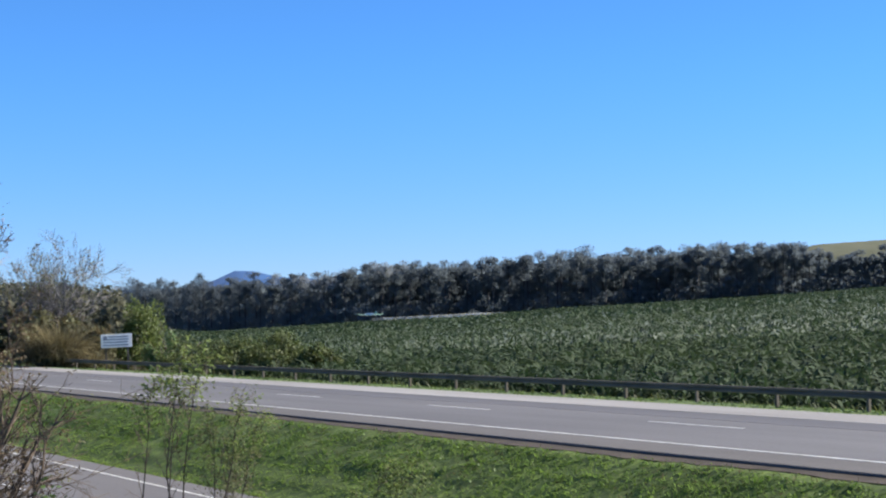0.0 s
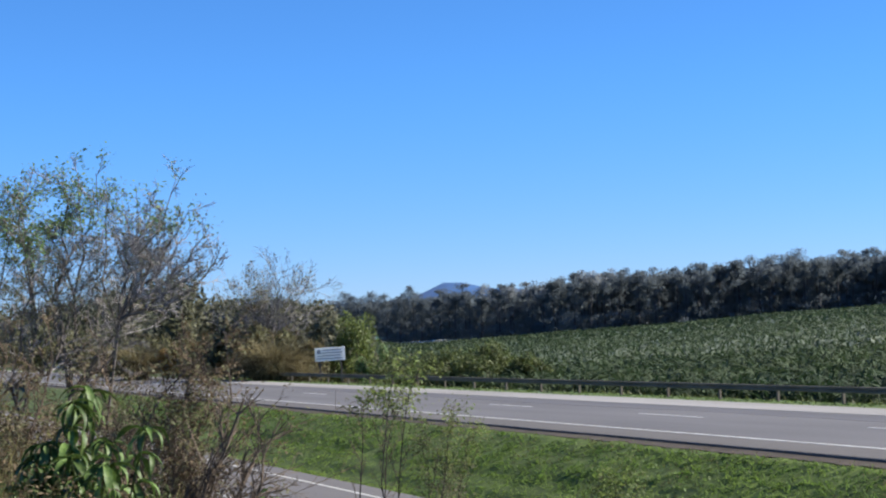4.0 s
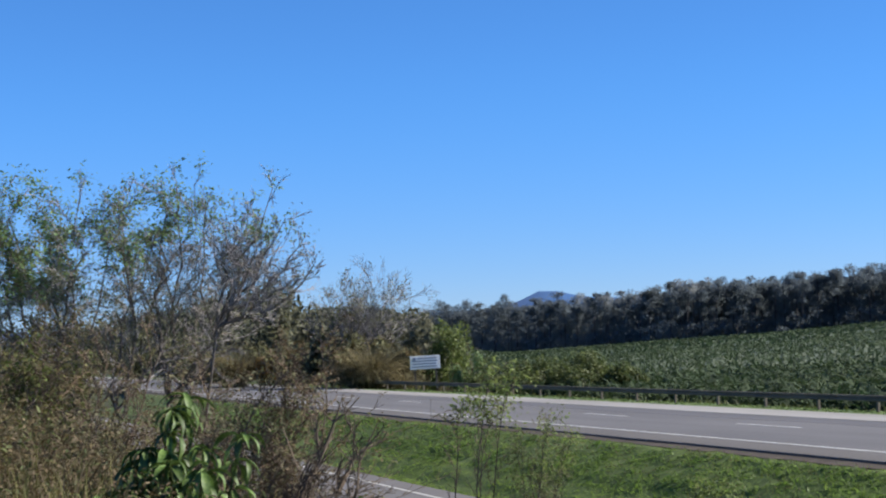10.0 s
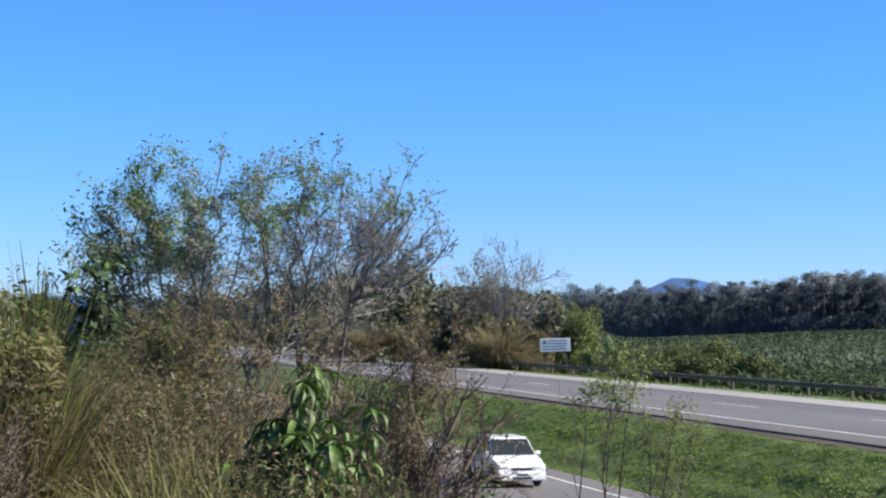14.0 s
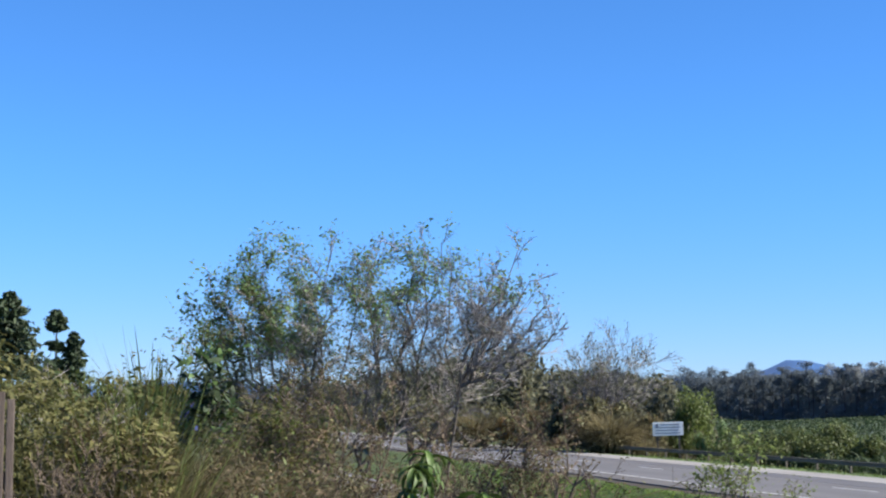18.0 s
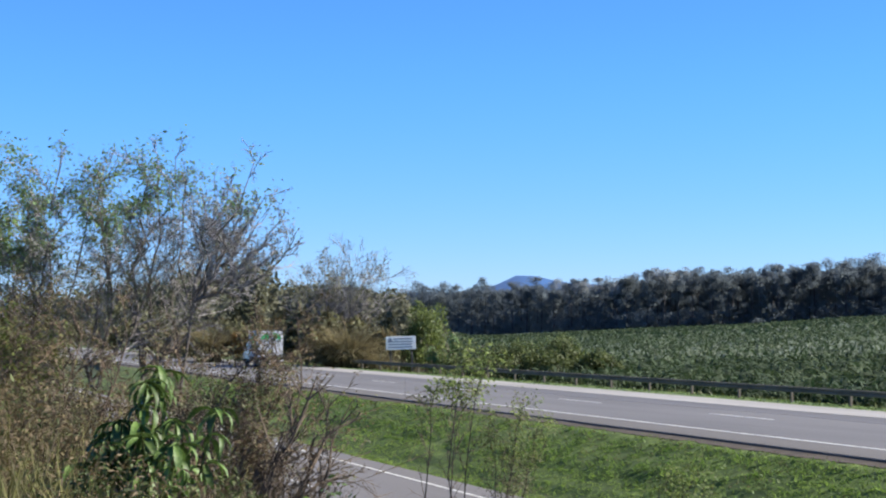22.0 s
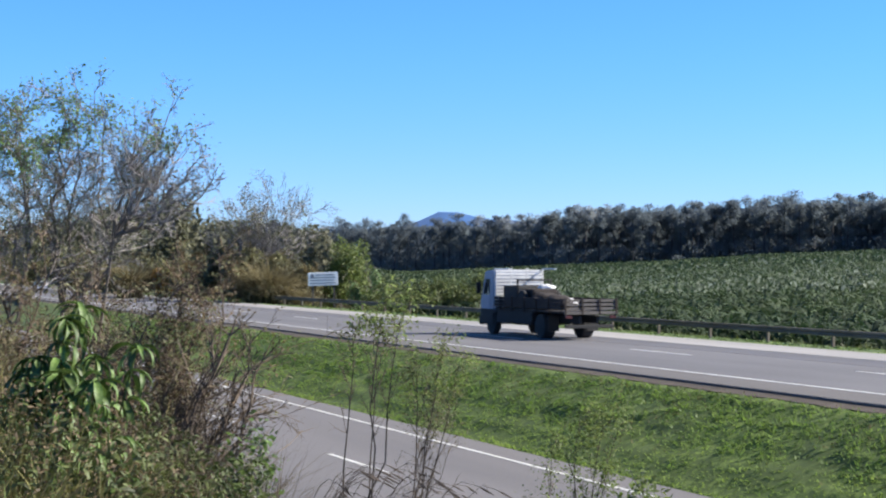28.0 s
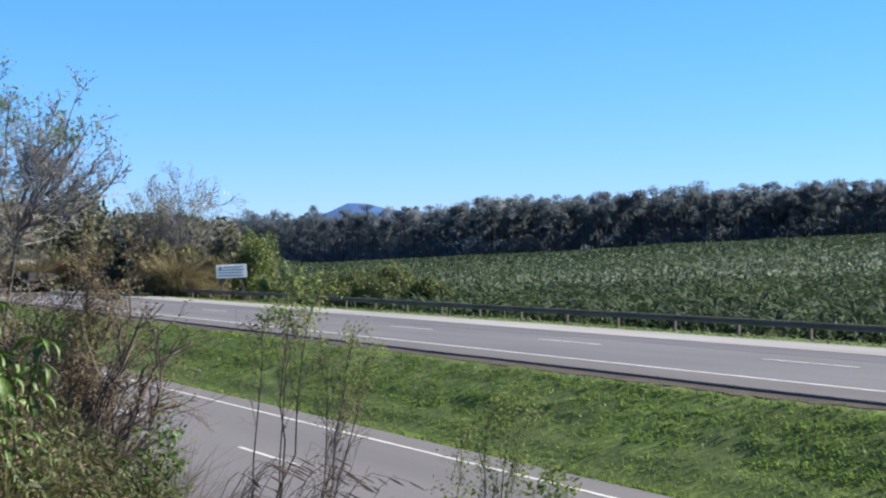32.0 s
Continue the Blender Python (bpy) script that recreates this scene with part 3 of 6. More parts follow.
def eucalypt(wood, pale, trunks, az, r, top):
    x, y = polar(az, r)
    z = float(land(x, y))
    h = top - z
    lean = rng.normal(0, 0.03, 2)
    tube(trunks, [(x, y, z), (x + lean[0] * h * 0.5, y + lean[1] * h * 0.5, z + h * 0.55), (x + lean[0] * h, y + lean[1] * h, z + h * 0.93)], [0.028 * h * 0.6, 0.2, 0.06], 4)
    open_crown = 23.6 < az < 28.6 and rng.random() < 0.6
    for k in range(int(rng.integers(9, 12)) if open_crown else int(rng.integers(17, 23))):
        f = rng.uniform(0.72, 0.97) if rng.random() < (0.75 if open_crown else 0.42) else rng.uniform(0.1, 0.78)
        rad = h * rng.uniform(0.07, 0.15)
        a = rng.uniform(0, 2 * math.pi)
        off = rng.uniform(0.02, 0.20) * h * (1.25 - 0.75 * f)
        c = np.array([x + lean[0] * h * f + off * math.cos(a), y + lean[1] * h * f + off * math.sin(a), z + h * f - 0.45 * rad])
        m = int(rng.integers(105, 150)) if f > 0.6 else int(rng.integers(70, 100))
        p = unit(rng.normal(size=(m, 3))) * (rng.random((m, 1)) ** 0.4) * rad * np.array([0.9, 0.9, 0.55])
        out = unit(p) + np.array([0, 0, 0.35]) + 0.6 * unit(c - np.array([x, y, c[2] - 0.5]))
        (pale if open_crown and f > 0.8 else wood).add(*flakes(c + p, rng.uniform(0.26, 0.60, m), 1.3, 0.3, out, 1.5, False))
        if f > 0.5 and off > 0.5:
            tube(trunks, [(x + lean[0] * h * f, y + lean[1] * h * f, z + h * (f - 0.12)), c], [0.09, 0.03], 3)


def far_wood():
    wood, pale, trunks = Soup(), Soup(), Soup()
    for row in range(3):
        az = 17.2 + 0.1 * row
        while az < 50:
            r = float(wood_r(az)) + 7 + row * 9 + rng.uniform(-3, 3)
            el = np.interp(az, *TOP_EL) + rng.normal(0.07, 0.065) - (0.2 if rng.random() < 0.3 else 0.0) - 0.05 * (2 - row)
            if not (22.05 < az < 22.75 and row > 1) or rng.random() < 0.4:
                eucalypt(wood, pale, trunks, az, r, 2.8 + r * math.tan(radians(el)))
            az += rng.uniform(0.25, 0.75)
    # understorey and the closed depth of the wood
    n = 42000
    a = rng.uniform(17, 50, n)
    r = wood_r(a) + rng.uniform(26, 60, n)
    x, y = r * np.sin(np.radians(a)), r * np.cos(np.radians(a))
    tops = 2.8 + r * np.tan(np.radians(np.interp(a, *TOP_EL) - 0.42)) - land(x, y)
    wood.add(*flakes(np.stack([x, y, land(x, y) + rng.random(n) * tops], 1), rng.uniform(1.4, 2.7, n), 1.2, 0.3, np.stack([-x / r, -y / r, 0.3 + 0 * r], 1), 0.8, False))
    n = 16000
    a = rng.uniform(17, 50, n)
    r = wood_r(a) + rng.uniform(2, 22, n)
    x, y = r * np.sin(np.radians(a)), r * np.cos(np.radians(a))
    wood.add(*flakes(np.stack([x, y, land(x, y) + rng.uniform(0.2, 7, n)], 1), rng.uniform(0.5, 1.1, n), 1.2, 0.3, np.stack([-x / r, -y / r, 0.5 + 0 * r], 1), 0.8, False))
    tagged(new("eucalypt_wood", wood.mesh("eucalypt_wood", EUCALYPT_HAZE)), "long belt of tall dark eucalypt trees behind the field, tinted with painted haze", "woodland", kind="stuff")
    tagged(new("pale_eucalypt_crowns", pale.mesh("pale_eucalypt_crowns", EUCALYPT_SUNLIT)), "thin crowns of the eucalypt belt, coloured pale as if sunlit", "woodland", kind="stuff")
    tagged(new("wood_trunks", trunks.mesh("wood_trunks", GUMBARK)), "dark slim trunks of the eucalypt belt", "woodland", kind="stuff")


far_wood()


# ---- wooded hill past the road's end, and the ranges beyond ----
def hill_wood():
    soup = Soup()
    crest = ([-4, 1.4, 3, 6, 9, 10.6, 11.6, 12.4, 13.4, 13.9, 14.5, 16.1, 17.6, 18.6, 19.2, 20.0], [0.5, 0.55, 0.9, 1.2, 1.5, 1.85, 2.15, 2.25, 2.6, 2.35, 1.72, 1.6, 1.53, 1.42, 0.7, 0.3])
    az = 2.5
    while az < 19.9:
        for r in (330, 365, 405, 450, 640):
            a = az + rng.uniform(-0.2, 0.2)
            if r * math.sin(radians(a)) < 45:
                continue
            top = 2.8 + r * math.tan(radians(float(np.interp(a, *crest)) - 0.16 * max(0, 450 - r) / 40 * rng.uniform(0.6, 1.2) - abs(rng.normal(0, 0.05))))
            x, y = polar(a, r)
            z = float(land(x, y))
            h = max(4.0, top - z)
            m = int(70 + 8 * h)
            p = unit(rng.normal(size=(m, 3))) * (rng.random((m, 1)) ** 0.35) * np.array([2.7 if r < 500 else 4.2, 2.7, h * 0.46])
            soup.add(*flakes(np.array([x, y, top - h * 0.46]) + p, rng.uniform(0.6, 1.25, m), 1.3, 0.3, p * np.array([1, 1, 0.5]) + np.array([0, 0, 0.4]), 0.9, False))
        az += 0.42
    tagged(new("hillside_wood", soup.mesh("hillside_wood", LEAF_DARK)), "dark wooded hillside beyond the road", "woodland", kind="stuff")


hill_wood()


def ridge(name, crest, r, material, label):
    az = np.linspace(crest[0][0], crest[0][-1], 90)
    el = np.interp(az, *crest) + 0.025 * np.array([noise.fractal((a * 2.2, r * 0.01, 1.5), 1.0, 2.0, 4) for a in az])
    V, F = [], []
    steps = [(-0.20, -0.4), (-0.10, 0.45), (-0.04, 0.8), (0.0, 1.0), (0.10, 0.5), (0.2, -0.4)]
    for a, e in zip(az, el):
        for dr, k in steps:
            x, y = polar(a, r * (1 + dr))
            top = r * math.tan(radians(e))
            V.append((x, y, 2.8 + top * k - (20 if k < 0 else 0)))
    w = len(steps)
    for i in range(len(az) - 1):
        for j in range(w - 1):
            F.append((i * w + j, i * w + j + 1, (i + 1) * w + j + 1, (i + 1) * w + j))
    tagged(new(name, mesh_from(name, V, F, material, True)), label, "hills", kind="structure")


ridge("backdrop_range", ([-6, -1, 1.8, 6, 12, 18, 20.5, 21.6, 22.2, 22.6, 22.95, 23.5, 24.3, 26, 32, 40, 52], [0.6, 0.9, 1.05, 0.9, 1.0, 1.2, 1.22, 1.34, 1.58, 1.80, 1.90, 1.76, 1.58, 1.48, 1.4, 1.4, 1.3]), 3800, HILL_HAZE, "mountain range on the horizon, haze painted in as blue")
ridge("backdrop_pasture", ([38, 41, 42.5, 43.5, 44.6, 46, 50, 54], [1.2, 1.9, 2.36, 2.42, 2.47, 2.5, 2.5, 2.0]), 1500, HILLTAN, "far green and tan pasture hill")

# ---- grass of the median and verges ----
def tufts(n, x0, x1, y0, y1, hmin, hmax, width, per=4, bare=-0.12):
    """Blade strips of short grass over a strip of ground, thicker in patches."""
    x, y = rng.uniform(x0, x1, n), y0 + (y1 - y0) * rng.random(n) ** 1.5
    keep = np.array([noise.noise((a * 0.55, b * 0.4, 2.0)) + 0.45 * rng.random() for a, b in zip(x, y)]) > bare
    x, y = x[keep], y[keep]
    x, y = np.repeat(x, per), np.repeat(y, per)
    x, y = x + rng.normal(0, 0.05, len(x)), y + rng.normal(0, 0.05, len(y))
    h = rng.uniform(hmin, hmax, len(x)) * np.array([1.0 + 0.4 * noise.noise((a * 0.5, b * 0.35, 4.0)) for a, b in zip(x, y)])
    pos = np.stack([x, y, land(x, y) - 0.02], 1)
    return blades(pos, rng.uniform(0, 2 * np.pi, len(x)), h, width * (1 + 0.012 * y), rng.uniform(0.7, 1.4, len(x)), rng.uniform(0.2, 1.3, len(x)), 2, 0.2, 0.8)


def sward(n, x0, x1, y0, y1, hmin, hmax, width, per=3, patch=(1.9, 1.5), bare=-0.25, seed=5, near=1.4):
    """Short grass in clumps: taller and closer on the swells of a patchy field, thin between them."""
    x, y = rng.uniform(x0, x1, n), y0 + (y1 - y0) * rng.random(n) ** near
    k = 0.65 * field(x * patch[0], y * patch[1], seed) + 0.35 * field(x * 0.5, y * 0.3, seed + 1)
    ok = k + 0.5 * rng.random(n) > bare
    x, y, k = np.repeat(x[ok], per), np.repeat(y[ok], per), np.repeat(k[ok], per)
    x, y = x + rng.normal(0, 0.035, len(x)), y + rng.normal(0, 0.035, len(y))
    h = rng.uniform(hmin, hmax, len(x)) * (1.0 + 0.6 * k)
    pos = np.stack([x, y, land(x, y) + 0.01], 1)
    return blades(pos, rng.uniform(0, 2 * np.pi, len(x)), h, width * (1 + 0.008 * y) * rng.uniform(0.6, 1.3, len(x)), rng.uniform(0.35, 1.3, len(x)), rng.uniform(0.3, 1.5, len(x)), 2, 0.2, 0.8)


def median_grass():
    s = Soup()
    s.add(*sward(30000, 18.2, 20.4, 16, 110, 0.05, 0.125, 0.02, 3))
    s.add(*sward(2600, 20.35, 20.78, 16, 120, 0.04, 0.09, 0.022, 3, (2.2, 0.7), -0.15, 21))
    tagged(new("median_grass", s.mesh("median_grass", GRASS)), "lush uneven green grass on the sloping median", "grass", kind="stuff")
    s = Soup()
    s.add(*sward(20000, 16.88, 18.35, 16, 110, 0.04, 0.085, 0.018, 3, (1.2, 0.7), -0.6))
    s.add(*sward(3000, 16.84, 16.98, 16, 120, 0.05, 0.12, 0.02, 3, (3, 1.1), -0.7))
    tagged(new("mown_grass", s.mesh("mown_grass", MOWN)), "light green mown grass strip along the carriageway", "grass", kind="stuff")
    s = Soup()
    s.add(*sward(3200, 18.5, 20.4, 17, 90, 0.05, 0.11, 0.032, 3, (1.5, 1.2), 0.2, 9))
    tagged(new("median_weeds", s.mesh("median_weeds", WEED)), "broad-leaved green weeds among the median grass", "weeds", kind="stuff")
    s = Soup()
    s.add(*sward(4200, 17.9, 20.45, 17, 90, 0.05, 0.11, 0.016, 3, (1.3, 0.8), 0.1, 14))
    s.add(*sward(1100, 20.4, 20.75, 17, 110, 0.04, 0.09, 0.016, 3, (2.0, 0.6), -0.1, 15))
    tagged(new("median_dry_grass", s.mesh("median_dry_grass", DRY)), "withered brown grass in the median", "grass", kind="stuff")
    s = Soup()
    s.add(*tufts(6500, 33.2, 36.6, 28, 230, 0.05, 0.12, 0.055, 3))
    s.add(*tufts(2200, 33.02, 33.25, 28, 230, 0.06, 0.13, 0.045, 3))
    tagged(new("verge_grass", s.mesh("verge_grass", VERGE)), "short pale green grass verge under the guard rail", "grass", kind="stuff")
    s = Soup()
    s.add(*tufts(6000, 36.6, 39.6, 34, 150, 0.2, 0.5, 0.06, 3))
    s.add(*tufts(2500, 36.6, 38.8, 34, 150, 0.25, 0.55, 0.05))
    tagged(new("field_margin_grass", s.mesh("field_margin_grass", SLOPEHERB)), "tall rank grass along the edge of the field", "grass", kind="stuff")


median_grass()


# ---- shrubs and trees ----
def grow(soups, tips, p, d, length, r, level, cfg):
    """One branch and its side branches; tips collects the ends and the ways they point."""
    n = 6 if level == 0 else (4 if level == 1 else 3)
    pts, rad = [p], [r]
    q, v = np.array(p, float), unit(np.array(d, float))
    for k in range(n):
        v = unit(v + rng.normal(0, cfg["wander"], 3) + np.array([0, 0, cfg["up"] * (0.6 if level else 1.0)]))
        q = q + v * length / n
        pts.append(q)
        rad.append(max(cfg["rmin"], r * (1 - (k + 1) / (n + 0.6))))
    tube(soups[0 if level < cfg["trunk_levels"] else 1], pts, rad, 5 if level == 0 else 3)
    if level >= cfg["levels"]:
        for k in range(1, n + 1):
            tips.append((pts[k], unit(pts[k] - pts[k - 1])))
        return
    kids = cfg["kids"][level]
    for k in range(kids):
        f = cfg["first"] + (1 - cfg["first"]) * (k + rng.random()) / kids
        i = min(n - 1, int(f * n))
        at = pts[i] + (pts[i + 1] - pts[i]) * (f * n - i)
        axis = unit(pts[i + 1] - pts[i])
        side = unit(np.cross(axis, rng.normal(size=3)))
        a = rng.uniform(*cfg["angle"])
        grow(soups, tips, at, axis * math.cos(a) + side * math.sin(a), length * rng.uniform(0.38, 0.62) * (1.15 - 0.5 * f), max(cfg["rmin"], rad[i] * 0.55), level + 1, cfg)


def shrub(name, label, category, az, r, top_el, width, leaf_sets, stems=6, kids=(6, 5, 4), levels=3, wander=0.13, up=0.10, r0=0.035, rmin=0.0035, twig=TWIG, bark=BARK, angle=(0.4, 0.95), base_spread=0.25, trunk_levels=1, first=0.25, group="", clump=7, pct=93, spread=1.5):
    """A many-stemmed shrub or small tree, its base on the ground at an azimuth and a distance, its top at an elevation."""
    global rng
    kept, rng = rng, np.random.default_rng(int(az * 1000 + 9000) + int(r * 10))
    x, y = polar(az, r)
    z = float(land(x, y)) - 0.03
    h = 2.8 + r * math.tan(radians(top_el)) - z
    ob = thing(name, label, category, (x, y, z), group=group)
    soups, tips = (Soup(), Soup()), []
    cfg = dict(levels=levels, kids=kids, wander=wander, up=up, rmin=rmin, angle=angle, trunk_levels=trunk_levels, first=first)
    for k in range(stems):
        a = 2 * math.pi * (k + rng.random() * 0.6) / stems
        tilt = width / h * rng.uniform(0.3, 1.0)
        grow(soups, tips, (base_spread * math.cos(a) * rng.random(), base_spread * math.sin(a) * rng.random(), 0.0), (math.cos(a) * tilt, math.sin(a) * tilt, 1.0), h * rng.uniform(0.62, 0.98), r0 * rng.uniform(0.7, 1.2), 0, cfg)
    P = np.array([t[0] for t in tips])
    D = np.array([t[1] for t in tips])
    k = h / np.percentile(P[:, 2], 99.7)
    kx = width / max(0.05, np.percentile(np.hypot(P[:, 0], P[:, 1]), pct))
    fit = lambda v: v * np.array([kx, kx, k])
    for s in soups:
        s.V = [fit(v) for v in s.V]
    P = fit(P)
    part("stemwork", soups[0], bark, ob)
    if soups[1].n:
        tagged(part("twigwork", soups[1], twig, ob), kind="stuff")
    for lname, m, count, lo, hi, size, aspect, llabel in leaf_sets:
        f = P[:, 2] / h
        idx = np.where((f >= lo) & (f <= hi))[0]
        if not len(idx):
            continue
        seeds = rng.choice(idx, max(6, count // clump))
        pick = rng.choice(seeds, count)
        pos = P[pick] + rng.normal(0, size * spread, (count, 3))
        sz = rng.uniform(0.6, 1.3, count) * size
        s = Soup()
        head = np.arctan2(D[pick, 1], D[pick, 0]) + rng.normal(0, 1.0, count)
        s.add(*blades(pos, head, sz * aspect, sz, rng.uniform(-0.6, 1.0, count), rng.uniform(0.2, 1.2, count), 2, 0.15, 0.4, rng.normal(0, 0.8, count)))
        part(lname, s, m, ob, llabel)
    rng = kept
    return ob


def at_sight(az, el, r):
    """The point seen at an azimuth and an elevation, r metres off over the ground."""
    return np.array([*polar(az, r), 2.8 + r * math.tan(radians(el))])


def limbed(name, label, category, az, r, ends, leaf_sets, fork=None, r0=0.031, rmin=0.0056, boughs=11, twigs=5, sprays=4, reach=0.2, first=0.3, depth=1.0, angle=(0.5, 1.3), arch=0.55, bark=BARK, twig=TWIG, group="", up=0.25, clump=7, spread=2.5, sink=0.03, wander=0.048):
    """A shrub or small tree whose limbs arch from its foot, or from a fork, out and up to the ends given as azimuths and elevations."""
    global rng
    kept, rng = rng, np.random.default_rng(int(az * 1000 + 9000) + int(r * 10))
    x, y = polar(az, r)
    foot = np.array([x, y, float(land(x, y)) - sink])
    ob = thing(name, label, category, tuple(foot), group=group)
    limbs, fine = Soup(), Soup()
    tips, ways = [], []
    start = foot
    if fork:
        start = at_sight(fork[0], fork[1], r)
        pts = [foot + (start - foot) * f + np.array([0.03 * math.sin(4 * f), 0.02 * math.sin(5 * f), 0]) for f in np.linspace(0, 1, 7)]
        tube(limbs, np.array(pts) - foot, np.linspace(r0 * 1.3, r0, 7), 6)
        start = pts[-1]
    for a, el in ends:
        end = at_sight(a, el, r + rng.uniform(-depth, depth))
        span = end - start
        L = float(np.linalg.norm(span))
        f = np.linspace(0, 1, 9)[:, None]
        drift = np.cumsum(rng.normal(0, wander * L, (9, 3)), 0)
        pts = start + np.hstack([span[:2] * f ** arch, span[2] * (0.45 * f ** 1.5 + 0.55 * f)]) + drift - drift[:1] - (drift[-1:] - drift[:1]) * f
        rad = r0 * rng.uniform(0.75, 1.1) * (1 - f[:, 0]) ** 0.8 + rmin
        tube(limbs, pts - foot, rad, 5)
        for b in range(boughs):
            u = first + (1 - first) * (b + rng.random()) / boughs
            i = min(7, int(u * 8))
            q = pts[i] + (pts[i + 1] - pts[i]) * (u * 8 - i)
            axis = unit(pts[i + 1] - pts[i])
            side = unit(np.cross(axis, rng.normal(size=3)))
            g = rng.uniform(*angle)
            d = unit(axis * math.cos(g) + side * math.sin(g) + np.array([0, 0, up]))
            l = L * reach * rng.uniform(0.6, 1.25) * (1.2 - 0.72 * u) * (1.5 if u < 0.55 else 1.0)
            bow = q + d * l * 0.5 + rng.normal(0, 0.04 * l, 3)
            tip = q + d * l + np.array([0, 0, 0.08 * l])
            tube(fine, np.array([q, bow, tip]) - foot, [max(rmin, rad[i] * 0.5), rmin * 1.3, rmin * 0.8], 3)
            for k in range(twigs):
                v = (k + rng.random()) / twigs
                c = q + (bow - q) * 2 * v if v < 0.5 else bow + (tip - bow) * (2 * v - 1)
                e = unit(d + rng.normal(0, 0.55, 3) + np.array([0, 0, up * 0.6]))
                m = l * rng.uniform(0.3, 0.6)
                t = c + e * m
                tube(fine, np.array([c, c + e * m * 0.5 + rng.normal(0, 0.03 * m, 3), t]) - foot, [rmin, rmin * 0.8, rmin * 0.5], 3)
                tips += [t, c + e * m * 0.6]
                ways += [e, e]
                for _ in range(sprays):
                    w = unit(e + rng.normal(0, 0.6, 3))
                    o = c + e * m * rng.uniform(0.3, 0.95)
                    n = m * rng.uniform(0.3, 0.6)
                    tube(fine, np.array([o, o + w * n]) - foot, [rmin * 0.7, rmin * 0.4], 3)
                    tips.append(o + w * n)
                    ways.append(w)
    part("stemwork", limbs, bark, ob)
    tagged(part("twigwork", fine, twig, ob), kind="stuff")
    P, D = np.array(tips) - foot, np.array(ways)
    f = P[:, 2] / np.percentile(P[:, 2], 99.5)
    for lname, m, count, lo, hi, size, aspect, llabel in leaf_sets:
        idx = np.where((f >= lo) & (f <= hi))[0]
        pick = rng.choice(rng.choice(idx, max(6, count // clump)), count)
        sz = rng.uniform(0.6, 1.3, count) * size
        head = np.arctan2(D[pick, 1], D[pick, 0]) + rng.normal(0, 1.0, count)
        leaves = Soup()
        leaves.add(*blades(P[pick] + rng.normal(0, size * spread, (count, 3)), head, sz * aspect, sz, rng.uniform(-0.6, 1.0, count), rng.uniform(0.2, 1.2, count), 2, 0.15, 0.4, rng.normal(0, 0.8, count)))
        part(lname, leaves, m, ob, llabel)
    rng = kept
    return ob


G = "roadside shrubs on the bank"
limbed("small_tree", "leafy grey-twigged small tree with a bright green top", "tree", 7.8, 29, [(3.9, 5.3), (4.5, 5.6), (5.3, 5.7), (5.8, 5.0), (3.5, 4.2), (4.6, 3.8), (3.3, 2.6), (6.0, 4.3)], [("crown", LEAF, 6000, 0.62, 1.1, 0.042, 1.6, "fresh green leaves"), ("foliage", LEAF_OLIVE, 10500, 0.24, 0.95, 0.031, 1.7, "dull olive leaves")], fork=(6.9, -1.6), sprays=6, clump=14, group=G)
limbed("small_tree", "slender half-bare small tree with sparse olive leaves", "tree", 7.9, 27.5, [(7.1, 5.6), (7.7, 4.8), (8.4, 5.3), (9.0, 5.6), (6.5, 4.0), (8.6, 3.6), (9.6, 4.2)], [("crown", LEAF, 1700, 0.72, 1.1, 0.040, 1.6, "fresh green leaves"), ("foliage", LEAF_GREY, 7500, 0.3, 0.97, 0.030, 1.7, "dull grey-green leaves")], fork=(7.8, -3.1), boughs=13, sprays=7, clump=9, group=G)
limbed("small_tree", "tall half-bare grey-twigged small tree with scattered leaves", "tree", 9.6, 28, [(9.6, 5.7), (10.3, 5.9), (10.9, 5.9), (11.3, 5.1), (11.9, 4.4), (9.2, 4.2), (12.1, 3.4), (10.9, 3.2)], [("crown", LEAF, 1300, 0.8, 1.1, 0.040, 1.6, "fresh green leaves"), ("foliage", LEAF_GREY, 4600, 0.42, 0.97, 0.029, 1.7, "dull grey-green leaves")], fork=(9.9, -1.6), boughs=14, sprays=7, first=0.36, clump=9, group=G)
limbed("small_tree", "thin almost bare small tree with tufts of leaves on top", "tree", 10.3, 26.5, [(12.7, 5.0), (13.6, 5.7), (13.2, 4.2), (14.0, 4.6), (14.5, 3.7), (15.0, 3.1), (14.3, 2.4), (12.6, 3.2)], [("crown", LEAF, 420, 0.85, 1.1, 0.040, 1.6, "fresh green leaves"), ("foliage", LEAF_GREY, 1500, 0.45, 0.95, 0.028, 1.7, "dull grey-green leaves")], fork=(11.6, 0.9), r0=0.022, boughs=15, reach=0.26, first=0.25, arch=0.9, sprays=6, clump=9, group=G)
limbed("small_tree", "small outer tree with tufts of green leaves", "tree", 4.6, 30, [(2.9, 4.6), (2.5, 3.7), (1.9, 2.7), (3.3, 3.2), (2.9, 2.0)], [("crown", LEAF, 900, 0.5, 1.1, 0.052, 1.6, "fresh green leaves"), ("foliage", LEAF_OLIVE, 1100, 0.12, 0.9, 0.042, 1.7, "")], boughs=7, twigs=4, group=G)
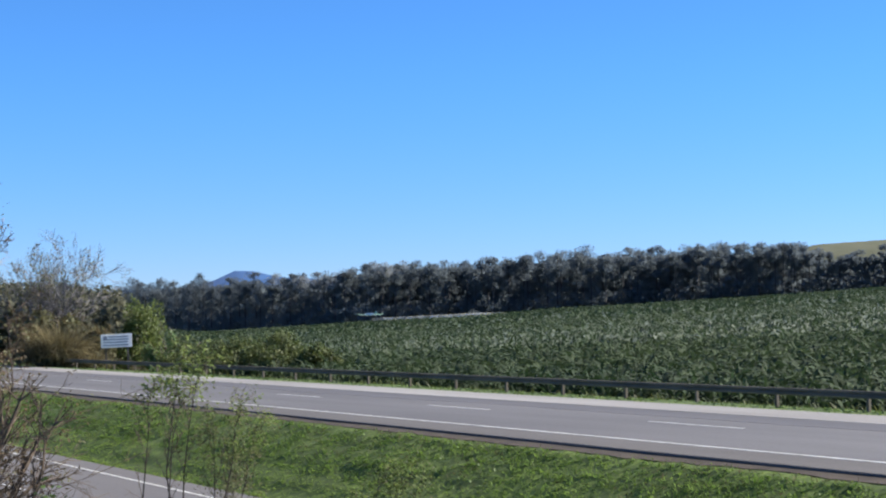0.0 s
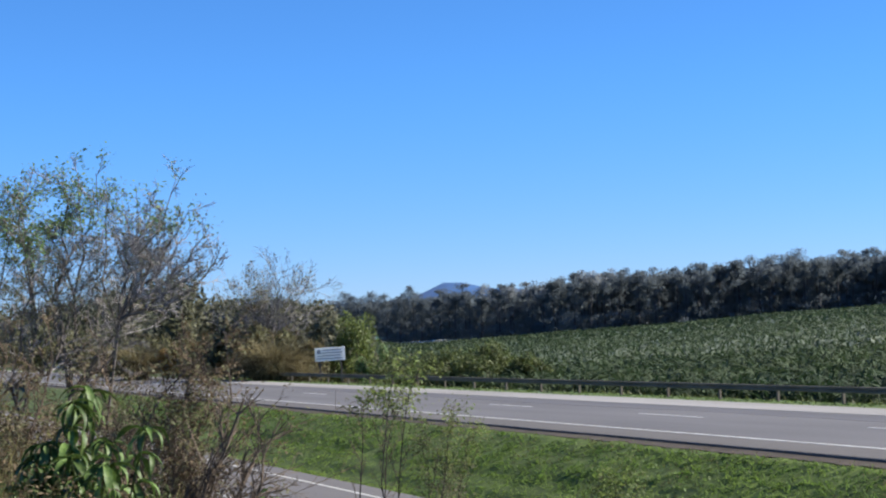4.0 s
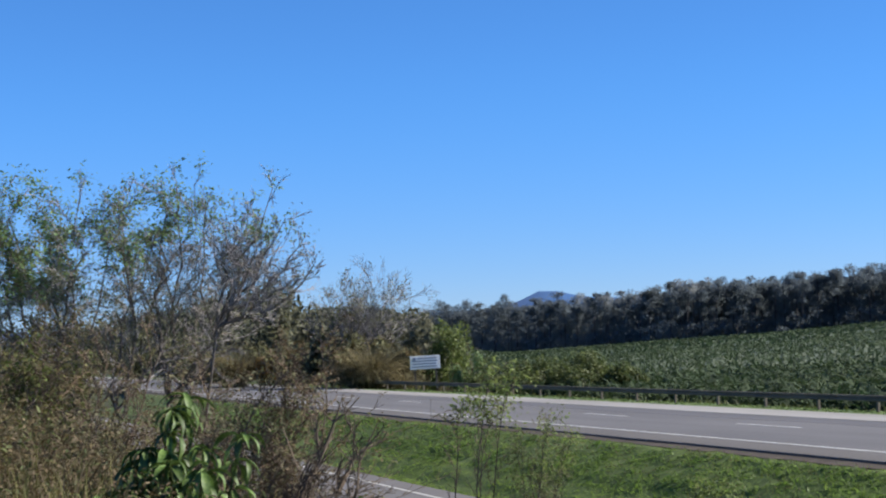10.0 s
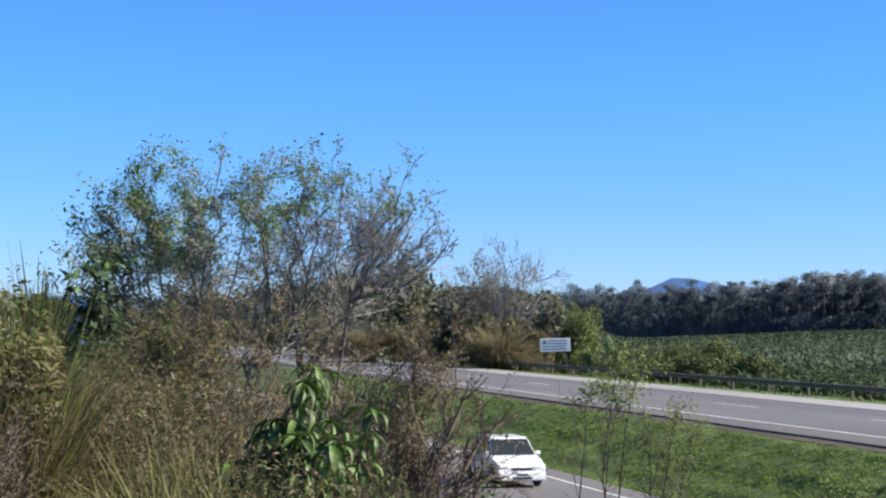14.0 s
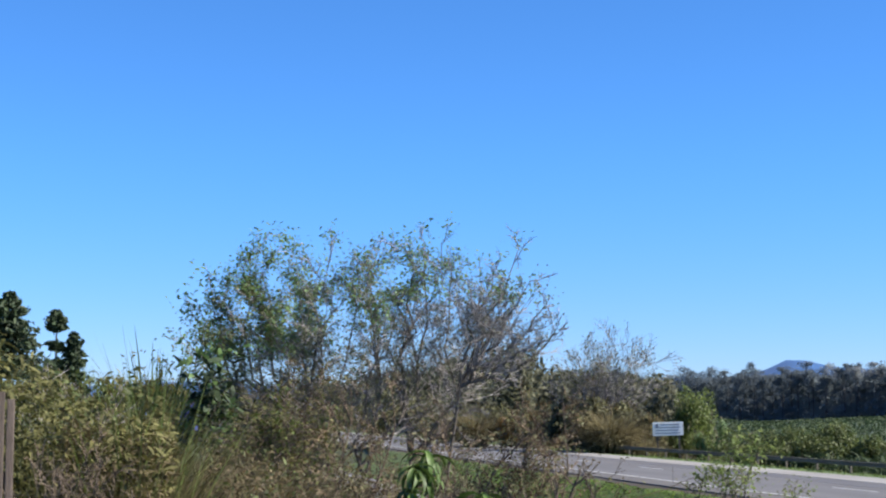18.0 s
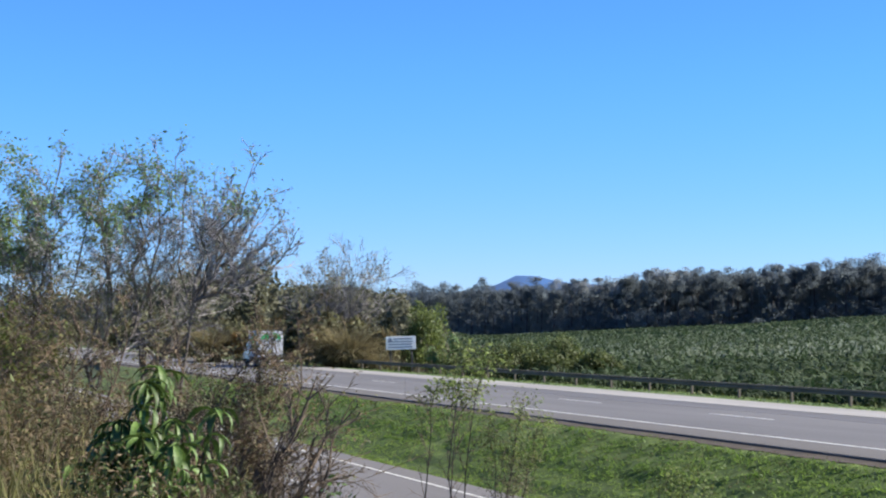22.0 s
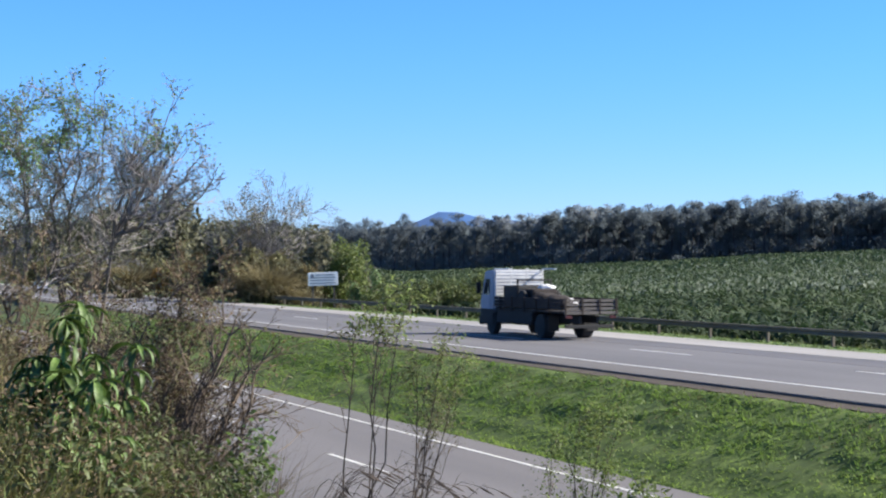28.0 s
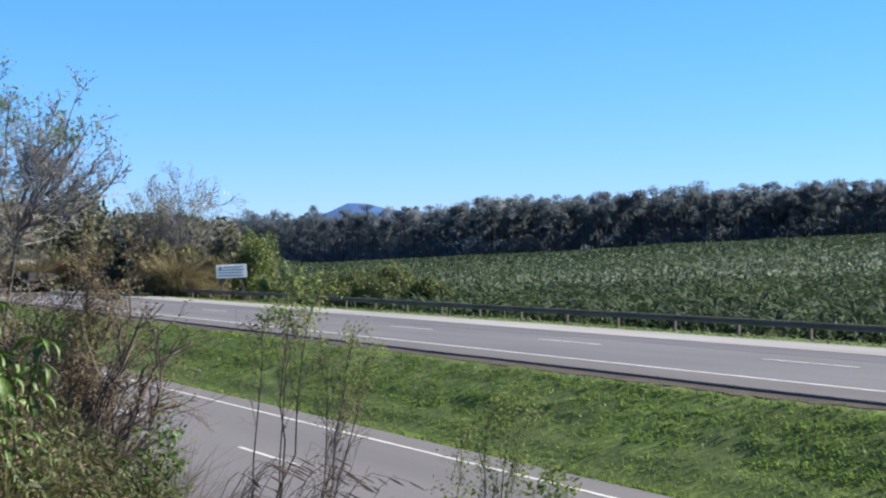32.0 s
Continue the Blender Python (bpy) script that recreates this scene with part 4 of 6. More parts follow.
for az, r, el, w, m1, m2, lab in ((8.2, 25, -0.9, 0.7, LEAF_OLIVE, DRY, "olive-brown bushy shrub among the trees"), (11.6, 23, -2.2, 0.7, LEAF_OLIVE, LEAF_RUST, "rusty brown bushy shrub below the trees"), (4.6, 24, 0.9, 0.7, HERB, OLIVE, "green and straw-coloured low shrub"), (6.1, 26, 0.6, 0.8, HERB, LEAF_OLIVE, "olive twiggy shrub among the trees"), (9.9, 22, -2.3, 0.7, OLIVE, DRY, "straw and olive shrub on the bank"), (11.0, 19, -2.3, 0.6, LEAF_OLIVE, LEAF_RUST, "brown and olive shrub on the bank"), (13.2, 20, -2.2, 0.5, LEAF_OLIVE, LEAF_RUST, "rust-flecked olive shrub on the slope"), (4.3, 44, 1.5, 1.5, LEAF_OLIVE, DRY, "broad tawny bush at the road's edge"), (5.6, 47, 1.3, 1.5, OLIVE, LEAF_RUST, "broad brown bush at the road's edge"), (6.6, 45, 0.8, 1.2, LEAF_OLIVE, LEAF_RUST, "broad olive bush at the road's edge")):
    shrub("bushy_shrub", lab, "shrub", az, r, el, w, [("foliage", m1, 1100, 0.12, 1.0, 0.040 if r < 30 else 0.065, 1.7, ""), ("dry_foliage", m2, 900, 0.1, 0.95, 0.038 if r < 30 else 0.06, 2.0, "dry brownish leaves")], stems=8, kids=(6, 5, 3), r0=0.02, twig=DARKTWIG, group="bushes on the bank", spread=2.2)
DRYBUSH = dict(bark=REDTWIG, twig=REDTWIG, r0=0.016, rmin=0.0046, boughs=9, twigs=5, sprays=3, reach=0.3, depth=0.5, first=0.15, group="dry bushes on the bank")
limbed("dry_bush", "reddish brown twiggy dry bush under the trees", "bush", 8.6, 24, [(7.1, 0.1), (7.8, 0.9), (8.5, 0.3), (9.2, 1.0), (9.8, 0.2)], [("foliage", LEAF_RUST, 800, 0.2, 1.1, 0.028, 1.9, "withered rusty leaves"), ("green_foliage", LEAF_OLIVE, 900, 0.2, 1.1, 0.028, 1.9, "dull olive leaves")], **DRYBUSH)
limbed("dry_bush", "brown twiggy dry bush under the thin tree", "bush", 11.0, 23, [(10.2, -0.9), (10.9, 0.3), (11.7, -0.8), (11.2, -1.7)], [("foliage", LEAF_RUST, 350, 0.2, 1.1, 0.028, 1.9, "withered rusty leaves"), ("green_foliage", LEAF_OLIVE, 500, 0.2, 1.1, 0.028, 1.9, "dull olive leaves")], **DRYBUSH)
limbed("dry_bush", "tawny brown twiggy bush beside the leafy tree", "bush", 6.2, 25, [(5.2, 1.0), (5.8, 1.3), (6.5, 0.8), (7.0, 0.3), (4.7, 0.3)], [("foliage", LEAF_RUST, 900, 0.2, 1.1, 0.032, 1.9, "withered rusty leaves"), ("green_foliage", OLIVE, 900, 0.2, 1.1, 0.032, 1.9, "")], **DRYBUSH)
shrub("verge_tree", "pale thin young tree with bare twigs behind the guard rail", "tree", 16.45, 126, 3.1, 3.8, [("crown", LEAF_OLIVE, 2600, 0.5, 1.0, 0.10, 1.6, "")], stems=14, kids=(6, 6, 4), angle=(0.4, 0.9), wander=0.12, r0=0.06, rmin=0.014, base_spread=0.8, pct=91, clump=3, bark=GUMBARK)
limbed("twiggy_bush", "dark brown twiggy half-dead bush on the bank", "bush", 11.9, 15.5, [(14.3, -0.5), (13.9, -0.9), (13.4, -1.2), (12.9, -1.8), (13.9, -1.9), (13.3, -2.5), (12.4, -2.4), (14.5, -1.6), (15.1, 0.4), (14.6, 0.1), (15.4, -0.5), (13.7, -0.1)], [("foliage", LEAF_RUST, 3600, 0.2, 1.1, 0.02, 1.9, "rusty dry leaves"), ("green_foliage", LEAF_OLIVE, 2600, 0.4, 1.1, 0.022, 1.8, "")], r0=0.016, rmin=0.0036, reach=0.3, depth=0.3, boughs=11, twigs=5, first=0.2, up=0.12, arch=0.95, bark=DARKTWIG, twig=REDTWIG)
limbed("twiggy_bush", "brown bare-twigged bush fanning out over the slope", "bush", 11.3, 13.2, [(16.6, -3.3), (16.2, -2.4), (17.0, -2.5), (16.0, -4.1), (15.1, -2.8), (14.6, -3.7), (16.8, -5.0), (15.6, -5.5), (14.0, -4.6)], [("foliage", LEAF_RUST, 900, 0.2, 1.1, 0.016, 1.8, "rusty dry leaves")], r0=0.019, rmin=0.0044, reach=0.24, depth=0.3, boughs=9, twigs=5, sprays=3, first=0.25, up=0.1, arch=1.0, angle=(0.2, 0.6), bark=DARKTWIG, twig=DARKTWIG)
shrub("twiggy_bush", "reddish brown dry bush on the bank", "bush", 10.6, 19, -1.9, 0.6, [("foliage", LEAF_RUST, 400, 0.3, 1.0, 0.03, 1.8, ""), ("green_foliage", LEAF_OLIVE, 800, 0.2, 1.0, 0.03, 1.8, "")], stems=7, kids=(5, 4, 3), r0=0.014, rmin=0.0034, twig=DARKTWIG, bark=DARKTWIG)
shrub("twiggy_bush", "grey-brown dry bush under the trees", "bush", 7.6, 20, -1.7, 0.7, [("foliage", LEAF_OLIVE, 1000, 0.2, 1.0, 0.03, 1.8, ""), ("dry_foliage", LEAF_RUST, 400, 0.2, 1.0, 0.03, 1.8, "")], stems=7, kids=(5, 4, 3), r0=0.014, rmin=0.0034, twig=DARKTWIG, bark=DARKTWIG)
THIN = dict(bark=DEADSTALK, twig=DARKTWIG, depth=0.2, wander=0.012)
limbed("thin_shrub", "thin green-tipped shrub on the roadside bank", "shrub", 19.5, 12.5, [(19.7, -2.0), (20.8, -1.3), (21.4, -1.7), (20.9, -2.4)], [("foliage", BRIGHT, 850, 0.86, 1.1, 0.017, 2.0, "light green leaves"), ("lower_foliage", LEAF_OLIVE, 420, 0.8, 1.0, 0.016, 2.0, "")], r0=0.010, rmin=0.002, boughs=9, twigs=4, sprays=2, reach=0.14, first=0.7, clump=5, arch=0.95, angle=(0.4, 1.0), **THIN)
limbed("thin_shrub", "thin shrub with fine yellow-green leaves on the bank", "shrub", 20.2, 12.3, [(21.9, -3.3), (22.7, -2.9), (23.4, -3.4), (22.6, -4.4)], [("foliage", BRIGHT, 1500, 0.8, 1.1, 0.0115, 2.1, "fine yellow-green leaves"), ("lower_foliage", LEAF_OLIVE, 1900, 0.68, 1.0, 0.011, 2.1, "")], r0=0.009, rmin=0.0018, boughs=12, twigs=4, sprays=3, reach=0.17, first=0.5, clump=6, spread=3.5, arch=0.9, angle=(0.25, 0.7), **THIN)
limbed("thin_shrub", "low feathery olive shrub at the road's edge", "shrub", 25.4, 10.5, [(26.6, -5.9), (27.6, -5.1), (28.4, -5.2), (28.7, -6.2)], [("foliage", HERB, 1800, 0.7, 1.1, 0.0115, 2.0, ""), ("young_foliage", BRIGHT, 1100, 0.76, 1.1, 0.0115, 2.0, "")], r0=0.009, rmin=0.0018, boughs=8, twigs=3, sprays=2, reach=0.15, first=0.62, clump=6, spread=3.5, arch=0.8, angle=(0.3, 0.8), **THIN)
shrub("leafy_shrub", "low yellow-green leafy shrub on the bank", "shrub", 30.0, 9.3, -7.0, 0.6, [("foliage", HERB, 2400, 0.3, 1.0, 0.025, 1.7, ""), ("young_foliage", BRIGHT, 400, 0.6, 1.0, 0.022, 1.7, "")], stems=7, kids=(6, 5, 3), r0=0.010, rmin=0.0016, base_spread=0.2)
shrub("leafy_shrub", "blue-green round-leaved low shrub on the bank", "shrub", 16.3, 10.6, -5.6, 0.22, [("foliage", WEED, 520, 0.4, 1.0, 0.034, 1.2, "rounded blue-green leaves")], stems=4, kids=(5, 5, 3), r0=0.008, rmin=0.0016, base_spread=0.1)


# ---- broad-leaved drooping plant ----
def drooping_plant(az, r, top, count, label):
    x, y = polar(az, r)
    z = float(land(x, y)) - 0.03
    ob = thing("broad_leaved_plant", label, "plant", (x, y, z), group="broad-leaved plants")
    stems, h = Soup(), top - z
    leaf_meshes = []
    for k in range(5):
        L = 0.21 + 0.026 * k
        V, F = blades(np.zeros((1, 3)), 0.0, L, 0.042 + 0.004 * k, 0.3, 2.0 + 0.12 * k, 6, 0.04, 0.25)
        V = V.reshape(-1, 2, 3)
        mid = V.mean(1, keepdims=True)
        mid[..., 2] -= 0.012
        V = np.concatenate([V[:, :1], mid, V[:, 1:]], 1).reshape(-1, 3)
        F = [(3 * i + j, 3 * i + j + 1, 3 * i + j + 4, 3 * i + j + 3) for i in range(6) for j in (0, 1)]
        leaf_meshes.append(mesh_from("leaf", V, F, BROADLEAF, True))
    for s in range(5):
        a = 2 * math.pi * s / 5 + rng.normal(0, 0.3)
        lean = rng.uniform(0.04, 0.24)
        hh = h * (1.0 if s == 0 else rng.uniform(0.66, 0.96))
        pts = [np.array([lean * hh * f ** 1.4 * math.cos(a), lean * hh * f ** 1.4 * math.sin(a), hh * f]) for f in np.linspace(0, 1, 6)]
        tube(stems, pts, np.linspace(0.012, 0.005, 6), 5)
        # whorls of hanging leaves round the stem, the fullest at its tip
        for f, n in ((0.985, count // 10), (0.88, count // 16), (0.74, count // 16)):
            i = min(4, int(f * 5))
            p = pts[i] + (pts[i + 1] - pts[i]) * (f * 5 - i)
            for k in range(n):
                o = new("leaf", leaf_meshes[int(rng.integers(0, 5))])
                o.parent = ob
                turn = Euler((rng.normal(0, 0.2), rng.uniform(-0.25, 0.5), 2 * math.pi * (k + 0.4 * rng.random()) / n + f * 9))
                o.matrix_basis = Matrix.Translation(p + rng.normal(0, 0.015, 3)) @ turn.to_matrix().to_4x4() @ Matrix.Scale(rng.uniform(0.75, 1.15), 4)
    part("stemwork", stems, HERB, ob)


drooping_plant(9.7, 11.0, 2.56, 120, "green plant with long drooping glossy leaves on the bank")
drooping_plant(10.9, 10.8, 2.3, 96, "lower green plant with long drooping glossy leaves")
drooping_plant(8.6, 10.8, 2.18, 80, "dusty green plant with drooping leaves")
drooping_plant(10.3, 10.2, 2.12, 96, "green plant with long drooping glossy leaves in dry brush")
drooping_plant(9.2, 9.6, 1.8, 80, "short green plant with drooping glossy leaves")
drooping_plant(11.6, 9.8, 1.8, 64, "small fresh green plant with drooping leaves")


# ---- dry grasses on the bank ----
def bank_grass(name, label, material, n, az0, az1, r0, r1, hmin, hmax, width, lean=0.5, per=5, xmax=6.8):
    az, r = rng.uniform(az0, az1, n), rng.uniform(r0, r1, n)
    x, y = r * np.sin(np.radians(az)), r * np.cos(np.radians(az))
    ok = (x < xmax)
    x, y = np.repeat(x[ok], per), np.repeat(y[ok], per)
    x, y = x + rng.normal(0, 0.07, len(x)), y + rng.normal(0, 0.07, len(y))
    h = rng.uniform(hmin, hmax, len(x)) * np.array([1 + 0.35 * noise.noise((a * 0.8, b * 0.5, 5.0)) for a, b in zip(x, y)])
    h = np.where(abs(np.degrees(np.arctan2(x, y)) - 2.3) < 0.55, 0.2 * h, h)
    s = Soup()
    s.add(*blades(np.stack([x, y, land(x, y) - 0.05], 1), rng.uniform(0, 2 * np.pi, len(x)), h, width * rng.uniform(0.7, 1.7, len(x)), rng.uniform(1.1, 1.5, len(x)), rng.uniform(0.1, 1.6, len(x)) * lean, 3, 0.15, 0.7, rng.normal(0, 0.3, len(x))))
    tagged(new(name, s.mesh(name, material)), label, "grass", kind="stuff")


def bank_leaves(name, label, material, n, az0, az1, r0, r1, top, size, xmax=6.5):
    az, r = rng.uniform(az0, az1, n), rng.uniform(r0, r1, n)
    x, y = r * np.sin(np.radians(az)), r * np.cos(np.radians(az))
    k = np.array([noise.noise((a * 0.9, b * 0.6, 8.0)) for a, b in zip(x, y)])
    ok = (x < xmax) & (k > -0.25)
    x, y, k = x[ok], y[ok], k[ok]
    top = np.where(abs(np.degrees(np.arctan2(x, y)) - 2.3) < 0.55, 0.2 * top, top)
    z = land(x, y) + top * rng.random(len(x)) ** 0.7 * (0.8 + 0.6 * k)
    s = Soup()
    s.add(*blades(np.stack([x, y, z], 1), rng.uniform(0, 2 * np.pi, len(x)), rng.uniform(1.5, 3.5, len(x)) * size, rng.uniform(0.6, 1.2, len(x)) * size, rng.uniform(-0.4, 1.3, len(x)), rng.uniform(0.2, 1.6, len(x)), 2, 0.15, 0.5, rng.normal(0, 0.8, len(x))))
    tagged(new(name, s.mesh(name, material)), label, "undergrowth", kind="stuff")


bank_grass("dry_bank_grass", "tall dry straw-brown grass on the bank", DRY, 3400, -6, 10.5, 15, 28, 0.5, 1.25, 0.014, 1.2)
bank_grass("olive_bank_grass", "tall olive green grass mixed into the dry grass", OLIVE, 1900, -6, 12.0, 13, 28, 0.5, 1.2, 0.015, 1.3)
bank_grass("brown_bank_grass", "tall withered brown stalks on the bank", BRUSH, 2200, -6, 12.0, 13, 28, 0.5, 1.25, 0.013, 1.3)
bank_leaves("bank_herb_leaves", "tangle of small green herb leaves on the bank", SLOPEHERB, 9000, -6, 12, 13, 27, 1.15, 0.028)
bank_leaves("bank_dry_leaves", "tangle of small withered leaves on the bank", DRY, 13000, -6, 12, 13, 27, 1.2, 0.026)
bank_leaves("bank_rust_leaves", "rusty seed heads and withered leaves on the bank", LEAF_RUST, 20000, -4, 13, 13, 25, 1.1, 0.024)
bank_grass("low_bank_herbs", "low green herbs covering the slope", HERB, 1900, 4, 18, 7.5, 13, 0.25, 0.75, 0.014, 1.2)
bank_leaves("slope_herb_leaves", "tangle of green herb leaves on the slope", SLOPEHERB, 4200, 4, 17.0, 8, 12.5, 0.85, 0.024)
bank_leaves("slope_dry_leaves", "tangle of withered leaves on the slope", LEAF_RUST, 6000, 4, 16.5, 8, 12.5, 0.95, 0.016)
bank_grass("brush_stalks", "dense fine dry brown stalks on the slope", BRUSH, 420, 10.5, 15.6, 11, 13.6, 0.4, 1.0, 0.008, 1.5)
bank_grass("dark_brush_stalks", "fine dark dead stalks tangled on the slope", DARKTWIG, 120, 10.0, 15.6, 10.5, 14, 0.4, 1.1, 0.006, 1.7)
bank_grass("slope_stalks", "straw and olive stalks leaning on the slope", OLIVE, 500, 4, 12.5, 8.2, 12, 0.5, 1.2, 0.012, 1.3)
bank_leaves("low_slope_leaves", "low green herbs at the foot of the slope", SLOPEHERB, 5200, 12.3, 16.9, 9.3, 11.8, 1.15, 0.02)
bank_grass("low_slope_stalks", "fine straw stalks at the foot of the slope", BRUSH, 380, 12.3, 16.6, 10.0, 12.0, 0.6, 1.2, 0.007, 1.1)
bank_grass("low_dark_stalks", "fine dark dead stalks at the foot of the slope", DARKTWIG, 120, 12.5, 17.0, 10.0, 12.0, 0.6, 1.25, 0.006, 1.3)
bank_leaves("mound_leaves", "broad olive leaves of the rank mound", OLIVE, 7500, -4.5, 1.8, 12.5, 15.5, 2.05, 0.035)
bank_leaves("mound_dry_leaves", "straw-coloured leaves of the rank mound", DRY, 5000, -2.0, 2.6, 12.5, 15, 1.85, 0.03)
bank_grass("low_dry_herbs", "low dry brown herbs covering the slope", DRY, 1300, 4, 19, 7.5, 13, 0.3, 0.8, 0.012, 1.0)
bank_grass("slope_grass", "rough grass on the slope above the road", OLIVE, 2500, 13, 40, 7, 11, 0.15, 0.45, 0.012, 1.2, xmax=7.6)
bank_grass("mound_grass", "rank olive grass mound at the fence", OLIVE, 700, -4.5, 1.0, 12.5, 16, 1.2, 1.9, 0.013, 1.0)
bank_grass("mound_straw", "dry straw on the rank grass mound", DRY, 420, -2.5, 2.6, 12.5, 15.5, 1.1, 1.8, 0.012, 1.2)
bank_grass("reed_tuft", "tall grey-green reed blades standing up", HERB, 22, -0.8, 1.4, 13, 14, 1.9, 2.5, 0.016, 0.25, 4)
shrub("twiggy_bush", "dark heap of dead brown twigs on the mound", "bush", -1.1, 11.2, 0.1, 0.45, [("foliage", LEAF_RUST, 300, 0.2, 1.0, 0.025, 1.8, "")], stems=18, kids=(6, 5, 3), r0=0.012, rmin=0.004, twig=DARKTWIG, bark=DARKTWIG, wander=0.3)
shrub("leafy_shrub", "green leafy bush on the rank mound", "shrub", -2.0, 14.5, 1.5, 0.7, [("foliage", SLOPEHERB, 2600, 0.2, 1.0, 0.04, 1.8, "")], stems=9, kids=(6, 5, 3), r0=0.014, rmin=0.003)
shrub("large_leaved_shrub", "dark shrub with layered spreading leaves", "shrub", 3.15, 26, 2.3, 0.30, [("foliage", PINE, 240, 0.35, 1.0, 0.11, 2.2, "layered dark leaves"), ("pale_leaves", LEAF, 90, 0.4, 1.0, 0.10, 2.2, "")], stems=4, kids=(5, 4), levels=2, r0=0.03, rmin=0.006, up=0.02, angle=(0.7, 1.2))


def seed_grass(n=46):
    """Dark arching stalks that droop under feathery seed heads."""
    s = Soup()
    for k in range(n):
        az, r = rng.uniform(16.8, 22.4), rng.uniform(9.8, 11.4)
        x, y = polar(az, r)
        z = float(land(x, y))
        h = 2.8 + r * math.tan(radians(rng.uniform(-7.9, -5.9))) - z
        a = rng.normal(-0.2, 0.5)
        out = h * rng.uniform(0.25, 0.5)
        f = np.linspace(0, 1, 9)
        pts = np.stack([x + out * math.cos(a) * f ** 1.8, y + out * math.sin(a) * f ** 1.8, z + h * (1.25 * f - 0.42 * f ** 4) / 0.98], 1)
        tube(s, pts, np.linspace(0.0042, 0.0016, 9), 3)
        head = pts[-1] + np.outer(np.linspace(0, 1, 5), np.array([0.10 * math.cos(a), 0.10 * math.sin(a), -0.055]) * rng.uniform(0.7, 1.3))
        tube(s, head, [0.002, 0.006, 0.007, 0.005, 0.001], 4)
        b = pts[5:8] + rng.normal(0, 0.004, (3, 3))
        s.add(*blades(b, np.full(3, a) + rng.normal(0, 0.5, 3), rng.uniform(0.1, 0.22, 3), 0.007, rng.uniform(0.2, 0.8, 3), rng.uniform(0.8, 1.8, 3), 3))
    tagged(new("dark_seed_grass", s.mesh("dark_seed_grass", DEADSTALK)), "sparse dark arching grass stalks with drooping seed heads", "grass", kind="stuff")


seed_grass()


def dead_branch():
    x, y = polar(12.1, 14.2)
    g = float(land(x, y))
    ob = thing("dead_branch", "bare dark dead branch sticking out of the bank", "branch", (x, y, g - 0.05))
    s = Soup()
    e = np.array(polar(15.6, 13.6)) - (x, y)
    e = np.array([e[0], e[1], 2.8 + 13.6 * math.tan(radians(-2.3)) - g])
    st = np.array([-0.25, 0.0, 0.0])
    pts = [st + (e - st) * f + rng.normal(0, 0.02, 3) + np.array([0, 0, -0.12 * math.sin(math.pi * f)]) for f in np.linspace(0, 1, 9)]
    tube(s, pts, np.linspace(0.036, 0.010, 9), 6)
    for _ in range(20):
        i = int(rng.integers(3, 9))
        d = unit(unit(e) + rng.normal(0, 0.55, 3) + np.array([0, 0, 0.25]))
        L = rng.uniform(0.15, 0.5)
        q = [pts[i] + d * L * f + np.array([0, 0, 0.05 * f * f]) for f in (0, 0.5, 1)]
        tube(s, q, [0.010, 0.007, 0.003], 4)
        for _ in range(2):
            tube(s, [q[1], q[1] + unit(d + rng.normal(0, 0.7, 3)) * L * 0.5], [0.005, 0.002], 3)
    part("limb", s, DARKTWIG, ob)


dead_branch()


# ---- thickets behind the rail ----
def thicket(name, label, category, az, r, top_el, width, material, n, leaf=0.22, depth=1.0, material2=None, group="", lumps=9):
    x, y = polar(az, r)
    z = float(land(x, y))
    h = 2.8 + r * math.tan(radians(top_el)) - z
    ob = thing(name, label, category, (x, y, z), -az, group)
    stems = Soup()
    cl, ol = [], []
    for k in range(lumps):
        c = np.array([rng.uniform(-0.42, 0.42) * width, rng.uniform(-0.4, 0.4) * depth, 0])
        edge = 1 - (abs(c[0]) / (0.55 * width)) ** 2
        c[2] = h * rng.uniform(0.25, 0.80) * (0.45 + 0.55 * edge)
        rad = np.array([width * 0.20, depth * 0.4, h * 0.22]) * rng.uniform(0.7, 1.15)
        m = n // lumps
        way = unit(rng.normal(size=(m, 3)))
        cl.append(c + way * (rng.random((m, 1)) ** 0.4) * rad)
        ol.append(way + np.array([0, 0, 0.3]))
        tube(stems, [(c[0] * 0.4, c[1] * 0.4, -0.1), (c[0] * 0.75, c[1] * 0.75, c[2] * 0.5), c], [0.05, 0.035, 0.015], 4)
    P, O = np.vstack(cl), np.vstack(ol)
    keep = (P[:, 2] > 0.02) & (P[:, 2] < h)
    P, O = P[keep], O[keep]
    s = Soup()
    s.add(*flakes(P, rng.uniform(0.5, 1.2, len(P)) * leaf, 1.6, 0.3, O, 0.7, False))
    tagged(part("stemwork", stems, DARKTWIG, ob), kind="stuff")
    part("foliage", s, material, ob)
    if material2:
        m = n // 3
        pick = P[rng.integers(0, len(P), m)] + rng.normal(0, leaf * 0.6, (m, 3))
        s = Soup()
        s.add(*blades(pick, rng.uniform(0, 2 * np.pi, m), leaf * 3.2, leaf * 0.28, rng.uniform(0.3, 1.4, m), rng.uniform(0.3, 2.0, m), 3))
        part("dry_foliage", s, material2, ob)
    return ob


